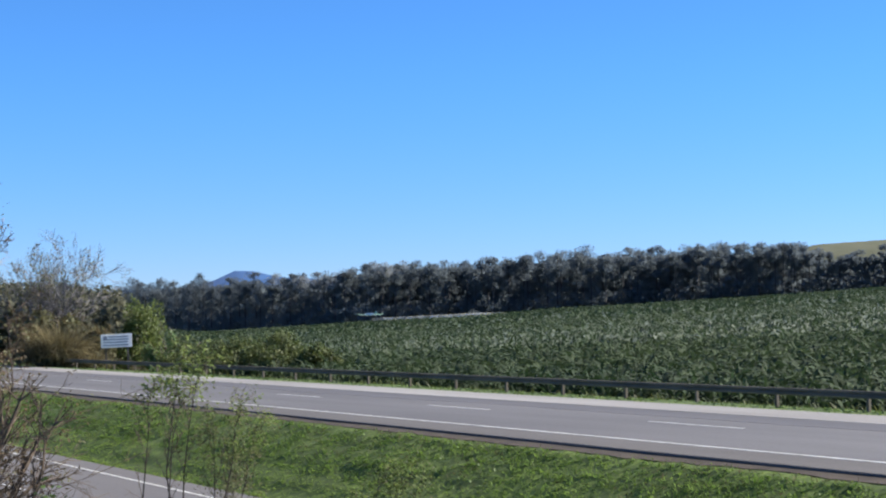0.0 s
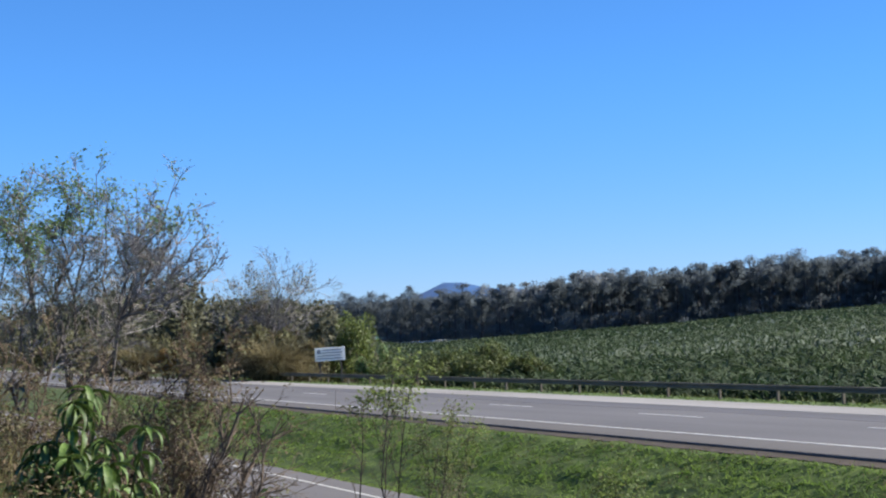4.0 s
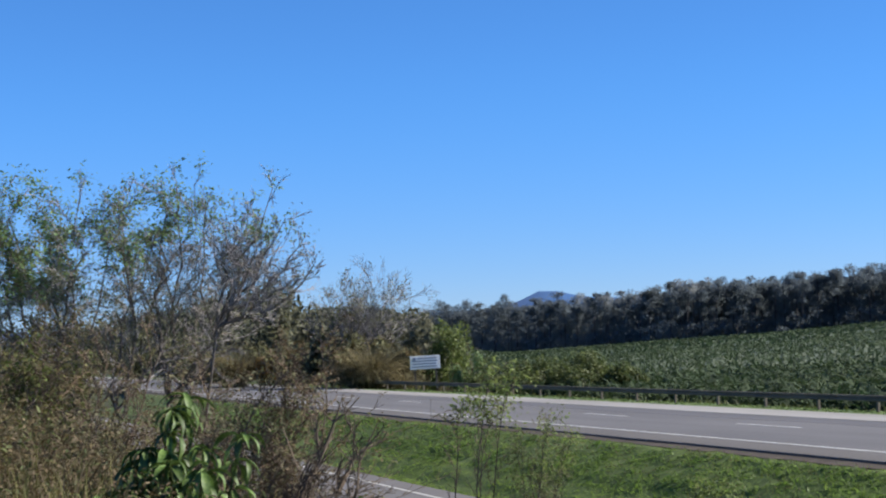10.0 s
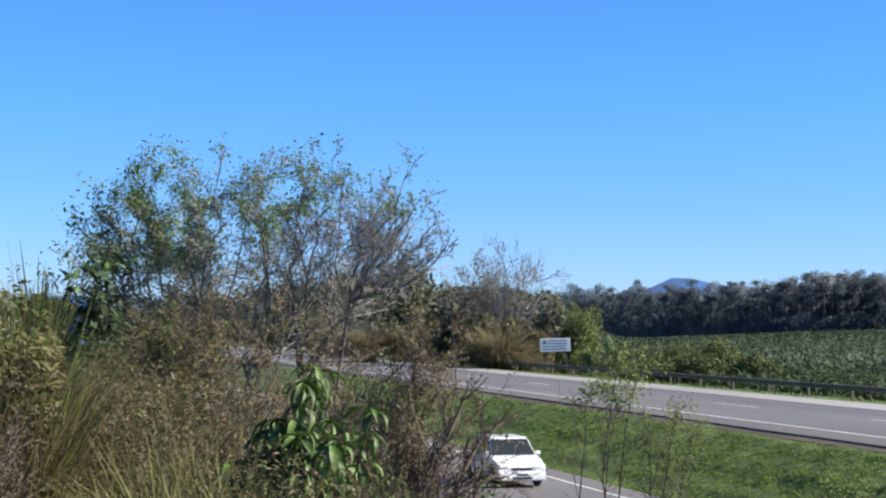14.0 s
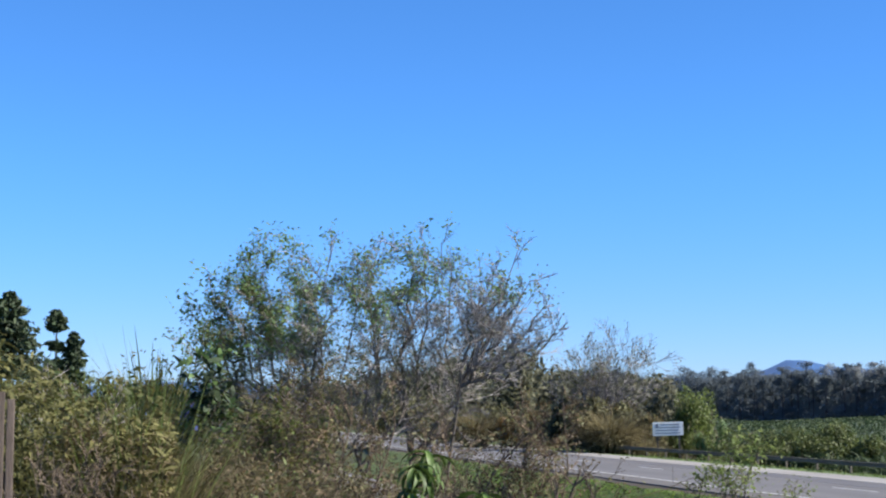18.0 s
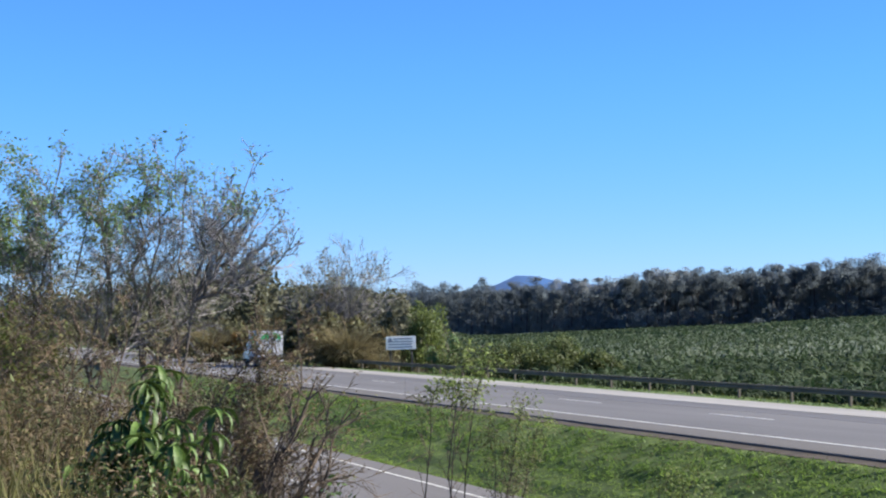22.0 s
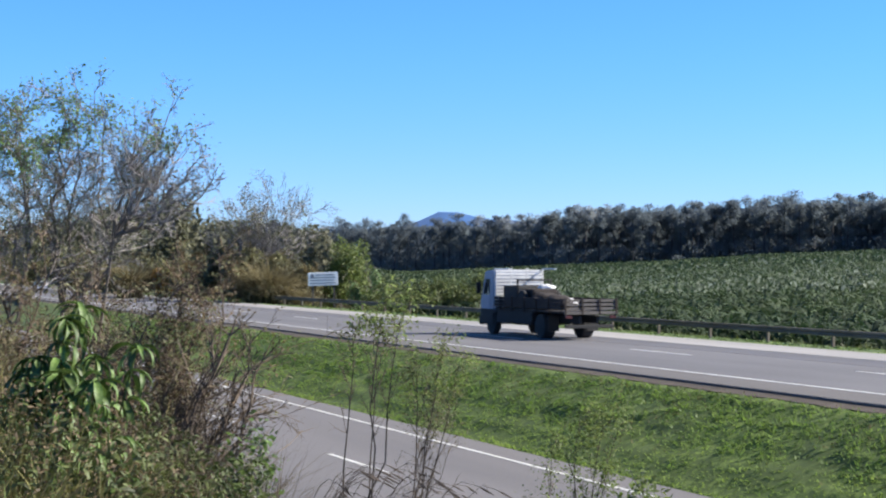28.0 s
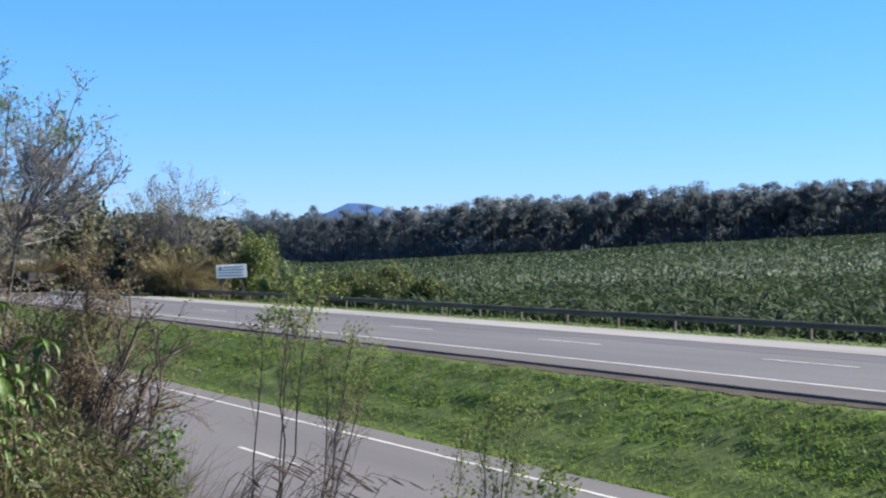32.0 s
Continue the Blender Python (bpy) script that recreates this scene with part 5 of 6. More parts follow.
GT = "thickets behind the guard rail"
thicket("green_bush", "tall green and yellow bush beside the notice board", "bush", 19.45, 125, 1.2, 4.2, HERB, 5200, 0.15, 2.5, BRIGHT, GT, 12)
thicket("green_bush", "yellowish reedy bush beside the notice board", "bush", 20.2, 122, 0.1, 2.6, LEAF, 2200, 0.13, 1.5, REED, GT, 8)
for az, r, el, w in ((21.2, 114, -0.35, 4.4), (22.0, 111, -0.25, 4.6), (22.9, 110, -0.1, 4.8), (23.7, 107, -0.05, 4.6), (24.5, 105, -0.2, 4.4), (25.3, 103, -0.5, 3.6), (21.7, 106, -0.75, 4.4), (23.2, 104, -0.65, 4.4), (24.2, 102, -0.75, 4.0), (20.8, 108, -0.9, 3.4)):
    thicket("low_bush", "low dense green bush at the edge of the field", "bush", az, r, el, w, SLOPEHERB, 2800, 0.14, 2.2, HERB, GT, 11)
for az, r, el, w, m, m2, lab in ((17.75, 123, 0.1, 4.2, LEAF_OLIVE, DRY, "tawny reedy thicket"), (16.5, 124, 0.9, 4.8, LEAF_OLIVE, DRY, "tawny and olive reedy thicket"), (15.4, 128, 0.6, 4.6, LEAF_OLIVE, LEAF_RUST, "olive brown thicket"), (14.4, 136, 0.35, 4.8, LEAF_OLIVE, LEAF_RUST, "olive brown thicket"), (18.3, 128, -0.3, 3.0, LEAF_DARK, LEAF_OLIVE, "dark low thicket"), (13.4, 142, 0.1, 6.0, LEAF_OLIVE, OLIVE, "olive thicket"), (12.0, 158, 0.35, 7.0, LEAF_OLIVE, DRY, "tawny thicket"), (10.6, 178, 0.4, 8.0, LEAF_OLIVE, DRY, "tawny thicket"), (9.2, 205, 0.5, 9.0, LEAF_OLIVE, OLIVE, "olive thicket"), (7.9, 236, 0.6, 10.0, LEAF_OLIVE, DRY, "tawny thicket"), (18.2, 136, 0.45, 4.5, LEAF_DARK, None, "dark leafy thicket"), (17.2, 140, 0.7, 5.0, LEAF_DARK, None, "dark leafy thicket"), (15.9, 146, 0.8, 5.5, LEAF_DARK, None, "dark leafy thicket"), (14.4, 150, 0.9, 6.0, LEAF_DARK, None, "dark leafy thicket"), (12.9, 168, 1.3, 7.5, LEAF_DARK, None, "dark leafy thicket"), (13.3, 160, 2.55, 5.0, LEAF_DARK, None, "tall dark leafy thicket"), (11.9, 165, 2.2, 6.0, LEAF_DARK, None, "tall dark leafy thicket"), (11.3, 190, 1.2, 9.0, LEAF_OLIVE, None, "dark leafy thicket"), (9.7, 218, 1.2, 10.0, LEAF_OLIVE, None, "dark leafy thicket"), (19.5, 150, 0.35, 5.0, LEAF_DARK, None, "dark leafy thicket"), (19.0, 140, 0.3, 4.5, LEAF_DARK, None, "dark leafy thicket")):
    thicket("thicket", lab + " behind the guard rail", "bush", az, r, el, w, m, 2200, 0.25 + r * 0.0006, 2.6, m2, GT)
thicket("orange_bush", "small orange-leaved bush behind the guard rail", "bush", 13.2, 137, 0.1, 2.2, LEAF_ORANGE, 1100, 0.15, 1.2, None, GT, 6)


def straw_plume(label, az, r, top_el, width, n):
    """A fountain of long arching straw blades."""
    x, y = polar(az, r)
    z = float(land(x, y))
    h = 2.8 + r * math.tan(radians(top_el)) - z
    ob = thing("straw_grass_clump", label, "grass clump", (x, y, z), group="straw grass clumps behind the guard rail")
    for name, m, k, w in (("straw_tuft", REED, n * 3 // 2, 0.04), ("dry_tuft", DRY, n, 0.04)):
        a = rng.uniform(0, 2 * np.pi, k)
        q = rng.random(k) ** 0.5
        pos = np.stack([0.22 * width * q * np.cos(a), 0.22 * width * q * np.sin(a), np.full(k, -0.05)], 1)
        s = Soup()
        s.add(*blades(pos, a + rng.normal(0, 0.4, k), h * rng.uniform(0.55, 1.12, k), w * rng.uniform(0.7, 1.5, k), rng.uniform(1.15, 1.5, k), rng.uniform(0.5, 2.3, k), 5, 0.1, 0.6, rng.normal(0, 0.4, k)))
        part(name, s, m, ob)


straw_plume("rounded fountain of pale straw grass behind the guard rail", 12.1, 139, 0.42, 4.2, 1900)
straw_plume("arching clump of pale straw grass beside dry brush", 16.8, 121, 0.45, 2.2, 1100)
straw_plume("low clump of pale straw grass by the thicket", 16.3, 121, -0.2, 2.4, 600)
straw_plume("low clump of straw grass near the notice board", 17.9, 120, -0.6, 1.6, 400)


# ---- conifers and the blue drum past the fence ----
def conifer(az, r, top_el, label, tiers, width):
    x, y = polar(az, r)
    z = float(land(x, y))
    h = 2.8 + r * math.tan(radians(top_el)) - z
    ob = thing("conifer", label, "tree", (x, y, z), group="conifers past the fence")
    s, t = Soup(), Soup()
    tube(t, [(0, 0, 0), (0.05, 0, h * 0.5), (0, 0.05, h * 0.97)], [0.2, 0.13, 0.04], 6)
    for f, w in tiers:
        for k in range(16):
            a = 2 * math.pi * k / 16 + rng.normal(0, 0.15)
            L = w * width * rng.uniform(0.7, 1.1)
            c = np.array([0, 0, h * f])
            e = c + np.array([math.cos(a) * L, math.sin(a) * L, rng.uniform(-0.1, 0.35) * L])
            tube(t, [c, e], [0.035, 0.012], 3)
            P = c + (e - c) * rng.uniform(0.3, 1.05, (26, 1)) + rng.normal(0, 0.10 + 0.07 * L, (26, 3))
            s.add(*flakes(P, rng.uniform(0.2, 0.42, 26), 1.9, 0.3))
    part("trunk", t, BARK, ob)
    part("crown", s, PINE, ob)


conifer(-2.2, 150, 3.3, "slim conifer with two bare-stemmed tufts of needles", ((0.99, 0.25), (0.93, 0.5), (0.87, 0.55), (0.68, 0.42), (0.5, 0.7), (0.4, 0.9)), 1.3)
conifer(-1.6, 150, 2.55, "small bushy dark green conifer", ((1.0, 0.1), (0.9, 0.4), (0.78, 0.6), (0.65, 0.8), (0.5, 1.0), (0.35, 1.1)), 1.25)
conifer(-3.75, 140, 3.85, "large dark green pointed conifer", ((1.0, 0.1), (0.93, 0.3), (0.85, 0.45), (0.76, 0.6), (0.66, 0.75), (0.56, 0.9), (0.45, 1.0), (0.34, 1.1), (0.22, 1.2)), 3.0)
conifer(-5.3, 135, 3.3, "large dark green pointed conifer", ((1.0, 0.1), (0.9, 0.4), (0.8, 0.6), (0.68, 0.8), (0.56, 0.95), (0.45, 1.05), (0.3, 1.2)), 3.2)
thicket("olive_bush", "broad olive bush below the conifers", "bush", -2.5, 95, 1.6, 5.0, OLIVE, 2600, 0.28, 3.0, None, "bushes below the conifers")
thicket("olive_bush", "broad straw-coloured bush below the conifers", "bush", -3.3, 60, 1.3, 3.4, DRY, 2000, 0.18, 2.0, OLIVE, "bushes below the conifers")

thicket("olive_bush", "broad olive and straw bush beside the drum", "bush", 0.6, 44, 1.35, 2.4, OLIVE, 2600, 0.10, 1.6, DRY, "bushes below the conifers", 12)
thicket("olive_bush", "dark olive bush behind the drum", "bush", 3.2, 52, 1.1, 2.6, LEAF_OLIVE, 2200, 0.12, 1.6, OLIVE, "bushes below the conifers", 10)
thicket("olive_bush", "low straw and olive bush behind the drum", "bush", 1.8, 53, 1.1, 2.8, OLIVE, 2200, 0.12, 1.6, DRY, "bushes below the conifers", 10)
thicket("olive_bush", "broad straw and olive bush on the near verge", "bush", -0.9, 58, 1.25, 3.4, OLIVE, 2600, 0.13, 2.0, DRY, "bushes below the conifers", 12)


def reed_clump(label, az, r, top_el, n):
    """Tall upright pointed leaves with a few bent ones."""
    x, y = polar(az, r)
    z = float(land(x, y))
    h = 2.8 + r * math.tan(radians(top_el)) - z
    ob = thing("reed_clump", label, "reed", (x, y, z))
    a = rng.uniform(0, 2 * np.pi, n)
    q = rng.random(n) ** 0.5 * 0.33
    s = Soup()
    s.add(*blades(np.stack([q * np.cos(a), q * np.sin(a), np.full(n, -0.05)], 1), a, h * rng.uniform(0.5, 1.02, n), rng.uniform(0.03, 0.06, n), rng.uniform(1.15, 1.5, n), rng.uniform(0.0, 0.7, n), 5, 0.08, 0.7, rng.normal(0, 0.5, n)))
    part("leaf_tuft", s, HERB, ob, "grey-green pointed leaves")


reed_clump("clump of tall grey-green pointed reed leaves on the bank", 1.1, 28, 3.0, 150)

drum_x, drum_y = polar(2.3, 46)
drum_z = float(land(drum_x, drum_y))
drum = thing("drum", "blue plastic drum standing in tall grass", "drum", (drum_x, drum_y, drum_z))
bm = cylinder((0, 0, 0.45), 0.28, 0.88, "z", 24, bevel=0.03)
for zz in (0.3, 0.6):
    cyl(bm, (0, 0, zz), 0.295, 0.05, "z", 24, bevel=0.015)
part("body", bm, BLUEPL, drum)
part("lid", cylinder((0, 0, 0.9), 0.25, 0.04, "z", 24, bevel=0.01), BLACKPL, drum, "dark lid")


# ---- weathered board fence ----
def board_fence():
    x, y = polar(-3.95, 9.2)
    z = float(land(x, y))
    f = thing("board_fence", "end of a weathered grey upright board fence", "fence", (x, y, z), 3.5)
    for k, h in enumerate((1.68, 1.72, 1.63, 1.70, 1.6, 1.66, 1.7, 1.62, 1.66)):
        x1 = 0.075 - 0.052 * k
        part("board", boxed(x1 - 0.042, x1, -0.015, 0.015, -0.2, h, bevel=0.006), WOOD, f)
    for zz in (0.4, 1.2):
        part("cross_rail", boxed(-0.45, 0.05, 0.018, 0.06, zz, zz + 0.09, bevel=0.008), WOOD, f)


board_fence()

# ---- vehicles: +y is forward, the origin on the ground under the middle ----
def wheel(parent, x, y, r, w, side, rim=RIM):
    bm = cylinder((x, y, r), r, w, "x", 28, bevel=0.035)
    t = part("wheel", bm, RUBBER, parent)
    bm = cylinder((x + side * (w / 2 - 0.012), y, r), r * 0.62, 0.05, "x", 20, bevel=0.012)
    for k in range(5):
        a = 2 * math.pi * k / 5
        cyl(bm, (x + side * (w / 2 + 0.012), y + r * 0.33 * math.cos(a), r + r * 0.33 * math.sin(a)), r * 0.11, 0.02, "x", 8)
    part("rim", bm, rim, t, "grey wheel rim")


def panel(name, corners, inset, lift, material, parent, label=""):
    """A thin pane laid on a four-cornered face, drawn in from its edges."""
    c = [Vector(p) for p in corners]
    mid = sum(c, Vector()) / 4
    n = (c[1] - c[0]).cross(c[3] - c[0]).normalized()
    if n.dot(Vector((mid.x, mid.y, 0.0))) < 0 and abs(n.z) < 0.9:
        n = -n
    q = []
    for i, p in enumerate(c):
        a, b = (c[i - 1] - p), (c[(i + 1) % 4] - p)
        q.append(p + a.normalized() * inset + b.normalized() * inset)
    bm = bmesh.new()
    lo = [bm.verts.new(p - n * 0.004) for p in q]
    hi = [bm.verts.new(p + n * lift) for p in q]
    bm.faces.new(hi), bm.faces.new(list(reversed(lo)))
    for i in range(4):
        j = (i + 1) % 4
        bm.faces.new((lo[i], lo[j], hi[j], hi[i]))
    bmesh.ops.recalc_face_normals(bm, faces=bm.faces)
    return part(name, bm, material, parent, label)


def car(label, L, W, H, paint, hatch=True, belt=0.88, bumper_dark=True, r=0.28):
    ob = thing("car", label, "car", group="cars on the highway")
    y0, y1, w = -L / 2, L / 2, W / 2
    prof = [(y0 + 0.04, 0.24), (y0, 0.36), (y0 + 0.01, 0.66), (y0 + 0.05, belt), (y0 + 0.5, belt + 0.02), (y1 - 1.02, belt + 0.03), (y1 - 0.55, belt - 0.07), (y1 - 0.12, belt - 0.19), (y1 - 0.02, belt - 0.29), (y1, 0.42), (y1 - 0.05, 0.22)]
    # notch the profile for the wheel arches
    ya, yb = y0 + 0.68, y1 - 0.72
    arch = []
    for yc in (yb, ya):
        arch += [(yc + 0.36 * math.cos(a), 0.23 + 0.36 * math.sin(a) * 1.15) for a in np.linspace(0, math.pi, 8)]
    body = extrude_profile(prof + arch, -w, w, lambda y, z: 1.0 - 0.055 * max(0, (abs(y) - L / 2 + 0.7) / 0.7) ** 2 - 0.035 * max(0, (z - 0.6) / 0.4) - 0.05 * max(0, (0.4 - z) / 0.3), bevel=0.0)
    part("body", body, paint, ob)
    part("underbody", boxed(-w + 0.1, w - 0.1, y0 + 0.15, y1 - 0.15, 0.2, 0.62, bevel=0.02), BLACKPL, ob)
    b = belt + 0.015
    if hatch:
        ry, rt = y0 + 0.06, y0 + 0.36
    else:
        ry, rt = y0 + 0.55, y0 + 1.05
    fy, ft = y1 - 0.92, y1 - 1.55
    wb, wt = w - 0.045, w - 0.17
    zt = H - 0.035
    lo = [(-wb, ry, b), (wb, ry, b), (wb, fy, b), (-wb, fy, b)]
    hi = [(-wt, rt, zt), (wt, rt, zt), (wt, ft, zt), (-wt, ft, zt)]
    bm = bmesh.new()
    V = [bm.verts.new(p) for p in lo + hi]
    for f in ((0, 1, 5, 4), (1, 2, 6, 5), (2, 3, 7, 6), (3, 0, 4, 7), (3, 2, 1, 0), (4, 5, 6, 7)):
        bm.faces.new([V[i] for i in f])
    bmesh.ops.recalc_face_normals(bm, faces=bm.faces)
    bmesh.ops.bevel(bm, geom=list(bm.edges), offset=0.035, segments=2, affect="EDGES")
    part("cabin", bm, paint, ob)
    part("roof", boxed(-wt + 0.02, wt - 0.02, rt + 0.04, ft - 0.04, zt - 0.01, H, bevel=0.012), paint, ob)
    panel("windscreen", (lo[2], lo[3], hi[3], hi[2]), 0.04, 0.006, GLASS, ob, "dark windscreen")
    panel("rear_window", (lo[0], lo[1], hi[1], hi[0]), 0.06, 0.006, GLASS, ob, "dark rear window")
    for s in (0, 1):
        a0, a1, t0, t1 = (Vector(lo[1]), Vector(lo[2]), Vector(hi[1]), Vector(hi[2])) if s else (Vector(lo[0]), Vector(lo[3]), Vector(hi[0]), Vector(hi[3]))
        for u0, u1 in ((0.03, 0.43), (0.455, 0.97)):
            panel("side_window", (a0.lerp(a1, u0), a0.lerp(a1, u1), t0.lerp(t1, u1), t0.lerp(t1, u0)), 0.028, 0.006, GLASS, ob, "dark side window")
        sx = 1 if s else -1
        part("door", boxed(*sorted((sx * (w - 0.012), sx * (w + 0.006))), ya + 0.52, yb - 0.46, 0.34, belt - 0.04, bevel=0.006), paint, ob)
        part("sill_trim", boxed(*sorted((sx * (w - 0.03), sx * (w + 0.012))), ya + 0.38, yb - 0.38, 0.22, 0.33, bevel=0.01), BLACKPL, ob, "black sill trim")
        for yc in (ya, yb):
            bm = bmesh.new()
            for a in np.linspace(0.06, math.pi - 0.06, 9):
                box(bm, *sorted((sx * (w - 0.035), sx * (w + 0.014))), yc + 0.37 * math.cos(a) - 0.075, yc + 0.37 * math.cos(a) + 0.075, 0.25 + 0.42 * math.sin(a) - 0.03, 0.25 + 0.42 * math.sin(a) + 0.03)
            part("arch_trim", bm, BLACKPL, ob, "black wheel arch trim")
        part("door_handle", boxed(*sorted((sx * (w + 0.004), sx * (w + 0.03))), ya + 0.62, ya + 0.78, belt - 0.16, belt - 0.12, bevel=0.008), BLACKPL, ob, "black door handle")
        part("wing_mirror", boxed(*sorted((sx * (w - 0.02), sx * (w + 0.15))), fy - 0.28, fy - 0.18, belt + 0.03, belt + 0.15, bevel=0.03), BLACKPL if hatch and bumper_dark else paint, ob)
        part("headlight", boxed(*sorted((sx * (w - 0.44), sx * (w - 0.07))), y1 - 0.16, y1 - 0.005, belt - 0.35, belt - 0.22, bevel=0.03), LAMPCLEAR, ob, "clear headlight")
        part("tail_light", boxed(*sorted((sx * (w - 0.17), sx * (w - 0.035))), y0 - 0.004, y0 + 0.1, belt - 0.30, belt - 0.02, bevel=0.02), LAMPRED, ob, "red tail light")
        part("fog_light", boxed(*sorted((sx * (w - 0.40), sx * (w - 0.16))), y1 - 0.1, y1 + 0.012, 0.29, 0.38, bevel=0.02), BLACKPL, ob, "dark fog light recess")
        wheel(ob, sx * (w - 0.10), ya, r, 0.19, sx)
        wheel(ob, sx * (w - 0.10), yb, r, 0.19, sx)
    part("rear_bumper", boxed(-w + 0.02, w - 0.02, y0 - 0.05, y0 + 0.12, 0.27, 0.50, bevel=0.035), BLACKPL if bumper_dark else paint, ob)
    part("front_bumper", boxed(-w + 0.04, w - 0.04, y1 - 0.14, y1 + 0.03, 0.24, 0.47, bevel=0.04), BLACKPL if bumper_dark else paint, ob)
    part("grille", boxed(-0.36, 0.36, y1 - 0.05, y1 + 0.006, belt - 0.36, belt - 0.28, bevel=0.015), BLACKPL, ob, "dark grille")
    part("air_intake", boxed(-0.34, 0.34, y1 - 0.05, y1 + 0.036, 0.27, 0.34, bevel=0.015), BLACKPL, ob, "dark air intake")
    part("plate_bar", boxed(-0.2, 0.2, y0 - 0.056, y0 - 0.04, 0.50, 0.60), RIM, ob, "grey plate")
    part("plate_bar", boxed(-0.2, 0.2, y1 + 0.02, y1 + 0.036, 0.36, 0.45), RIM, ob, "grey plate")
    return ob


def blob(outline, x=None, y=None, thick=0.006):
    """A flat emblem from an outline of (across, up) points, on a side wall at x or a rear wall at y."""
    bm = bmesh.new()
    lo, hi = [], []
    for a, b in outline:
        p, q = ((x, a, b), (x + thick, a, b)) if x is not None else ((a, y, b), (a, y - thick, b))
        lo.append(bm.verts.new(p)), hi.append(bm.verts.new(q))
    n = len(lo)
    bm.faces.new(lo), bm.faces.new(list(reversed(hi)))
    for i in range(n):
        bm.faces.new((lo[i], hi[i], hi[(i + 1) % n], lo[(i + 1) % n]))
    bmesh.ops.recalc_face_normals(bm, faces=bm.faces)
    return bm


def box_truck():
    ob = thing("box_truck", "white box truck with green tree emblems on side and rear doors", "truck")
    part("cargo_box", boxed(-0.95, 0.95, -2.75, 0.72, 0.80, 2.78, bevel=0.02), BOXWHITE, ob)
    part("box_roof", boxed(-0.97, 0.97, -2.77, 0.74, 2.78, 2.83, bevel=0.015), RIM, ob, "pale metal roof edge")
    part("cab_step", boxed(-0.94, 0.94, 0.8, 2.6, 0.4, 0.62, bevel=0.03), BLACKPL, ob, "black lower cab trim")
    part("chassis", boxed(-0.45, 0.45, -2.7, 2.5, 0.42, 0.80, bevel=0.02), BLACKPL, ob, "black chassis")
    for sx in (-1, 1):
        part("side_skirt", boxed(*sorted((sx * 0.90, sx * 0.96)), -2.7, 0.7, 0.70, 0.80), BLACKPL, ob)
        part("mudguard", boxed(*sorted((sx * 0.62, sx * 0.92)), -1.75, -0.75, 0.62, 0.69, bevel=0.03), BLACKPL, ob)
        wheel(ob, sx * 0.80, -1.25, 0.34, 0.24, sx)
        wheel(ob, sx * 0.80, 2.0, 0.34, 0.22, sx)
        part("rear_door", boxed(*sorted((sx * 0.02, sx * 0.92)), -2.785, -2.752, 0.86, 2.72, bevel=0.008), BOXWHITE, ob)
        part("lock_rod", cylinder((sx * 0.16, -2.80, 1.8), 0.022, 1.84, "z", 10), BLACKPL, ob, "dark lock rod")
        for zz in (1.0, 1.8, 2.6):
            part("hinge", boxed(*sorted((sx * 0.86, sx * 0.94)), -2.80, -2.784, zz - 0.05, zz + 0.05), RIM, ob)
        part("tail_light", boxed(*sorted((sx * 0.62, sx * 0.86)), -2.79, -2.70, 0.56, 0.66, bevel=0.01), LAMPRED, ob, "red tail light")
        part("wing_mirror", boxed(*sorted((sx * 0.95, sx * 1.13)), 2.02, 2.1, 1.30, 1.62, bevel=0.03), BLACKPL, ob)
        # half of the rear emblem on each door
        dome = [(sx * (0.20 + 0.6 * math.sin(a) * (1 + 0.05 * math.cos(9 * a))), 2.14 + 0.48 * math.cos(a) * (1 + 0.06 * math.sin(8 * a))) for a in np.linspace(0, math.pi / 2, 14)] + [(sx * 0.20, 2.14)]
        bm = blob(dome, y=-2.787)
        part("emblem", bm, LOGOGREEN, ob, "green tree crown emblem")
        for k in range(3):
            part("letter_bar", boxed(*sorted((sx * (0.22 + 0.2 * k), sx * (0.37 + 0.2 * k))), -2.793, -2.786, 1.94, 2.08), LOGODARK, ob)
        # side emblem
        crown = [(-0.98 + 0.88 * math.sin(a) * (1 + 0.06 * math.cos(9 * a)), 2.08 + 0.5 * math.cos(a) * (1 + 0.05 * math.sin(7 * a)) if math.cos(a) > -0.5 else 1.82) for a in np.linspace(0, 2 * math.pi, 28, endpoint=False)]
        bm = blob(crown, x=sx * 0.952, thick=sx * 0.006)
        part("emblem", bm, LOGOGREEN, ob, "green tree crown emblem")
        for k in range(4):
            part("letter_bar", boxed(*sorted((sx * 0.951, sx * 0.959)), -1.72 + 0.42 * k, -1.38 + 0.42 * k, 1.28, 1.56), LOGODARK, ob)
    part("rear_bumper", boxed(-0.95, 0.95, -2.9, -2.72, 0.46, 0.56, bevel=0.02), BOXWHITE, ob, "pale rear step bar")
    cab = [(0.74, 0.5), (0.74, 1.95), (0.95, 2.02), (1.35, 1.98), (2.0, 1.32), (2.75, 1.05), (2.9, 0.8), (2.9, 0.45)]
    part("cab", extrude_profile(cab, -0.93, 0.93, lambda y, z: 1 - 0.10 * max(0, (z - 1.1) / 0.9) - 0.06 * max(0, y - 2.2), 0.03), PAINT, ob)
    for sx in (-1, 1):
        panel("side_window", ((sx * 0.925, 0.9, 1.26), (sx * 0.925, 1.75, 1.26), (sx * 0.86, 1.25, 1.84), (sx * 0.86, 0.9, 1.84)), 0.03, 0.012, GLASS, ob, "dark cab window")
        part("headlight", boxed(*sorted((sx * 0.5, sx * 0.82)), 2.8, 2.9, 0.75, 0.92, bevel=0.02), LAMPCLEAR, ob, "clear headlight")
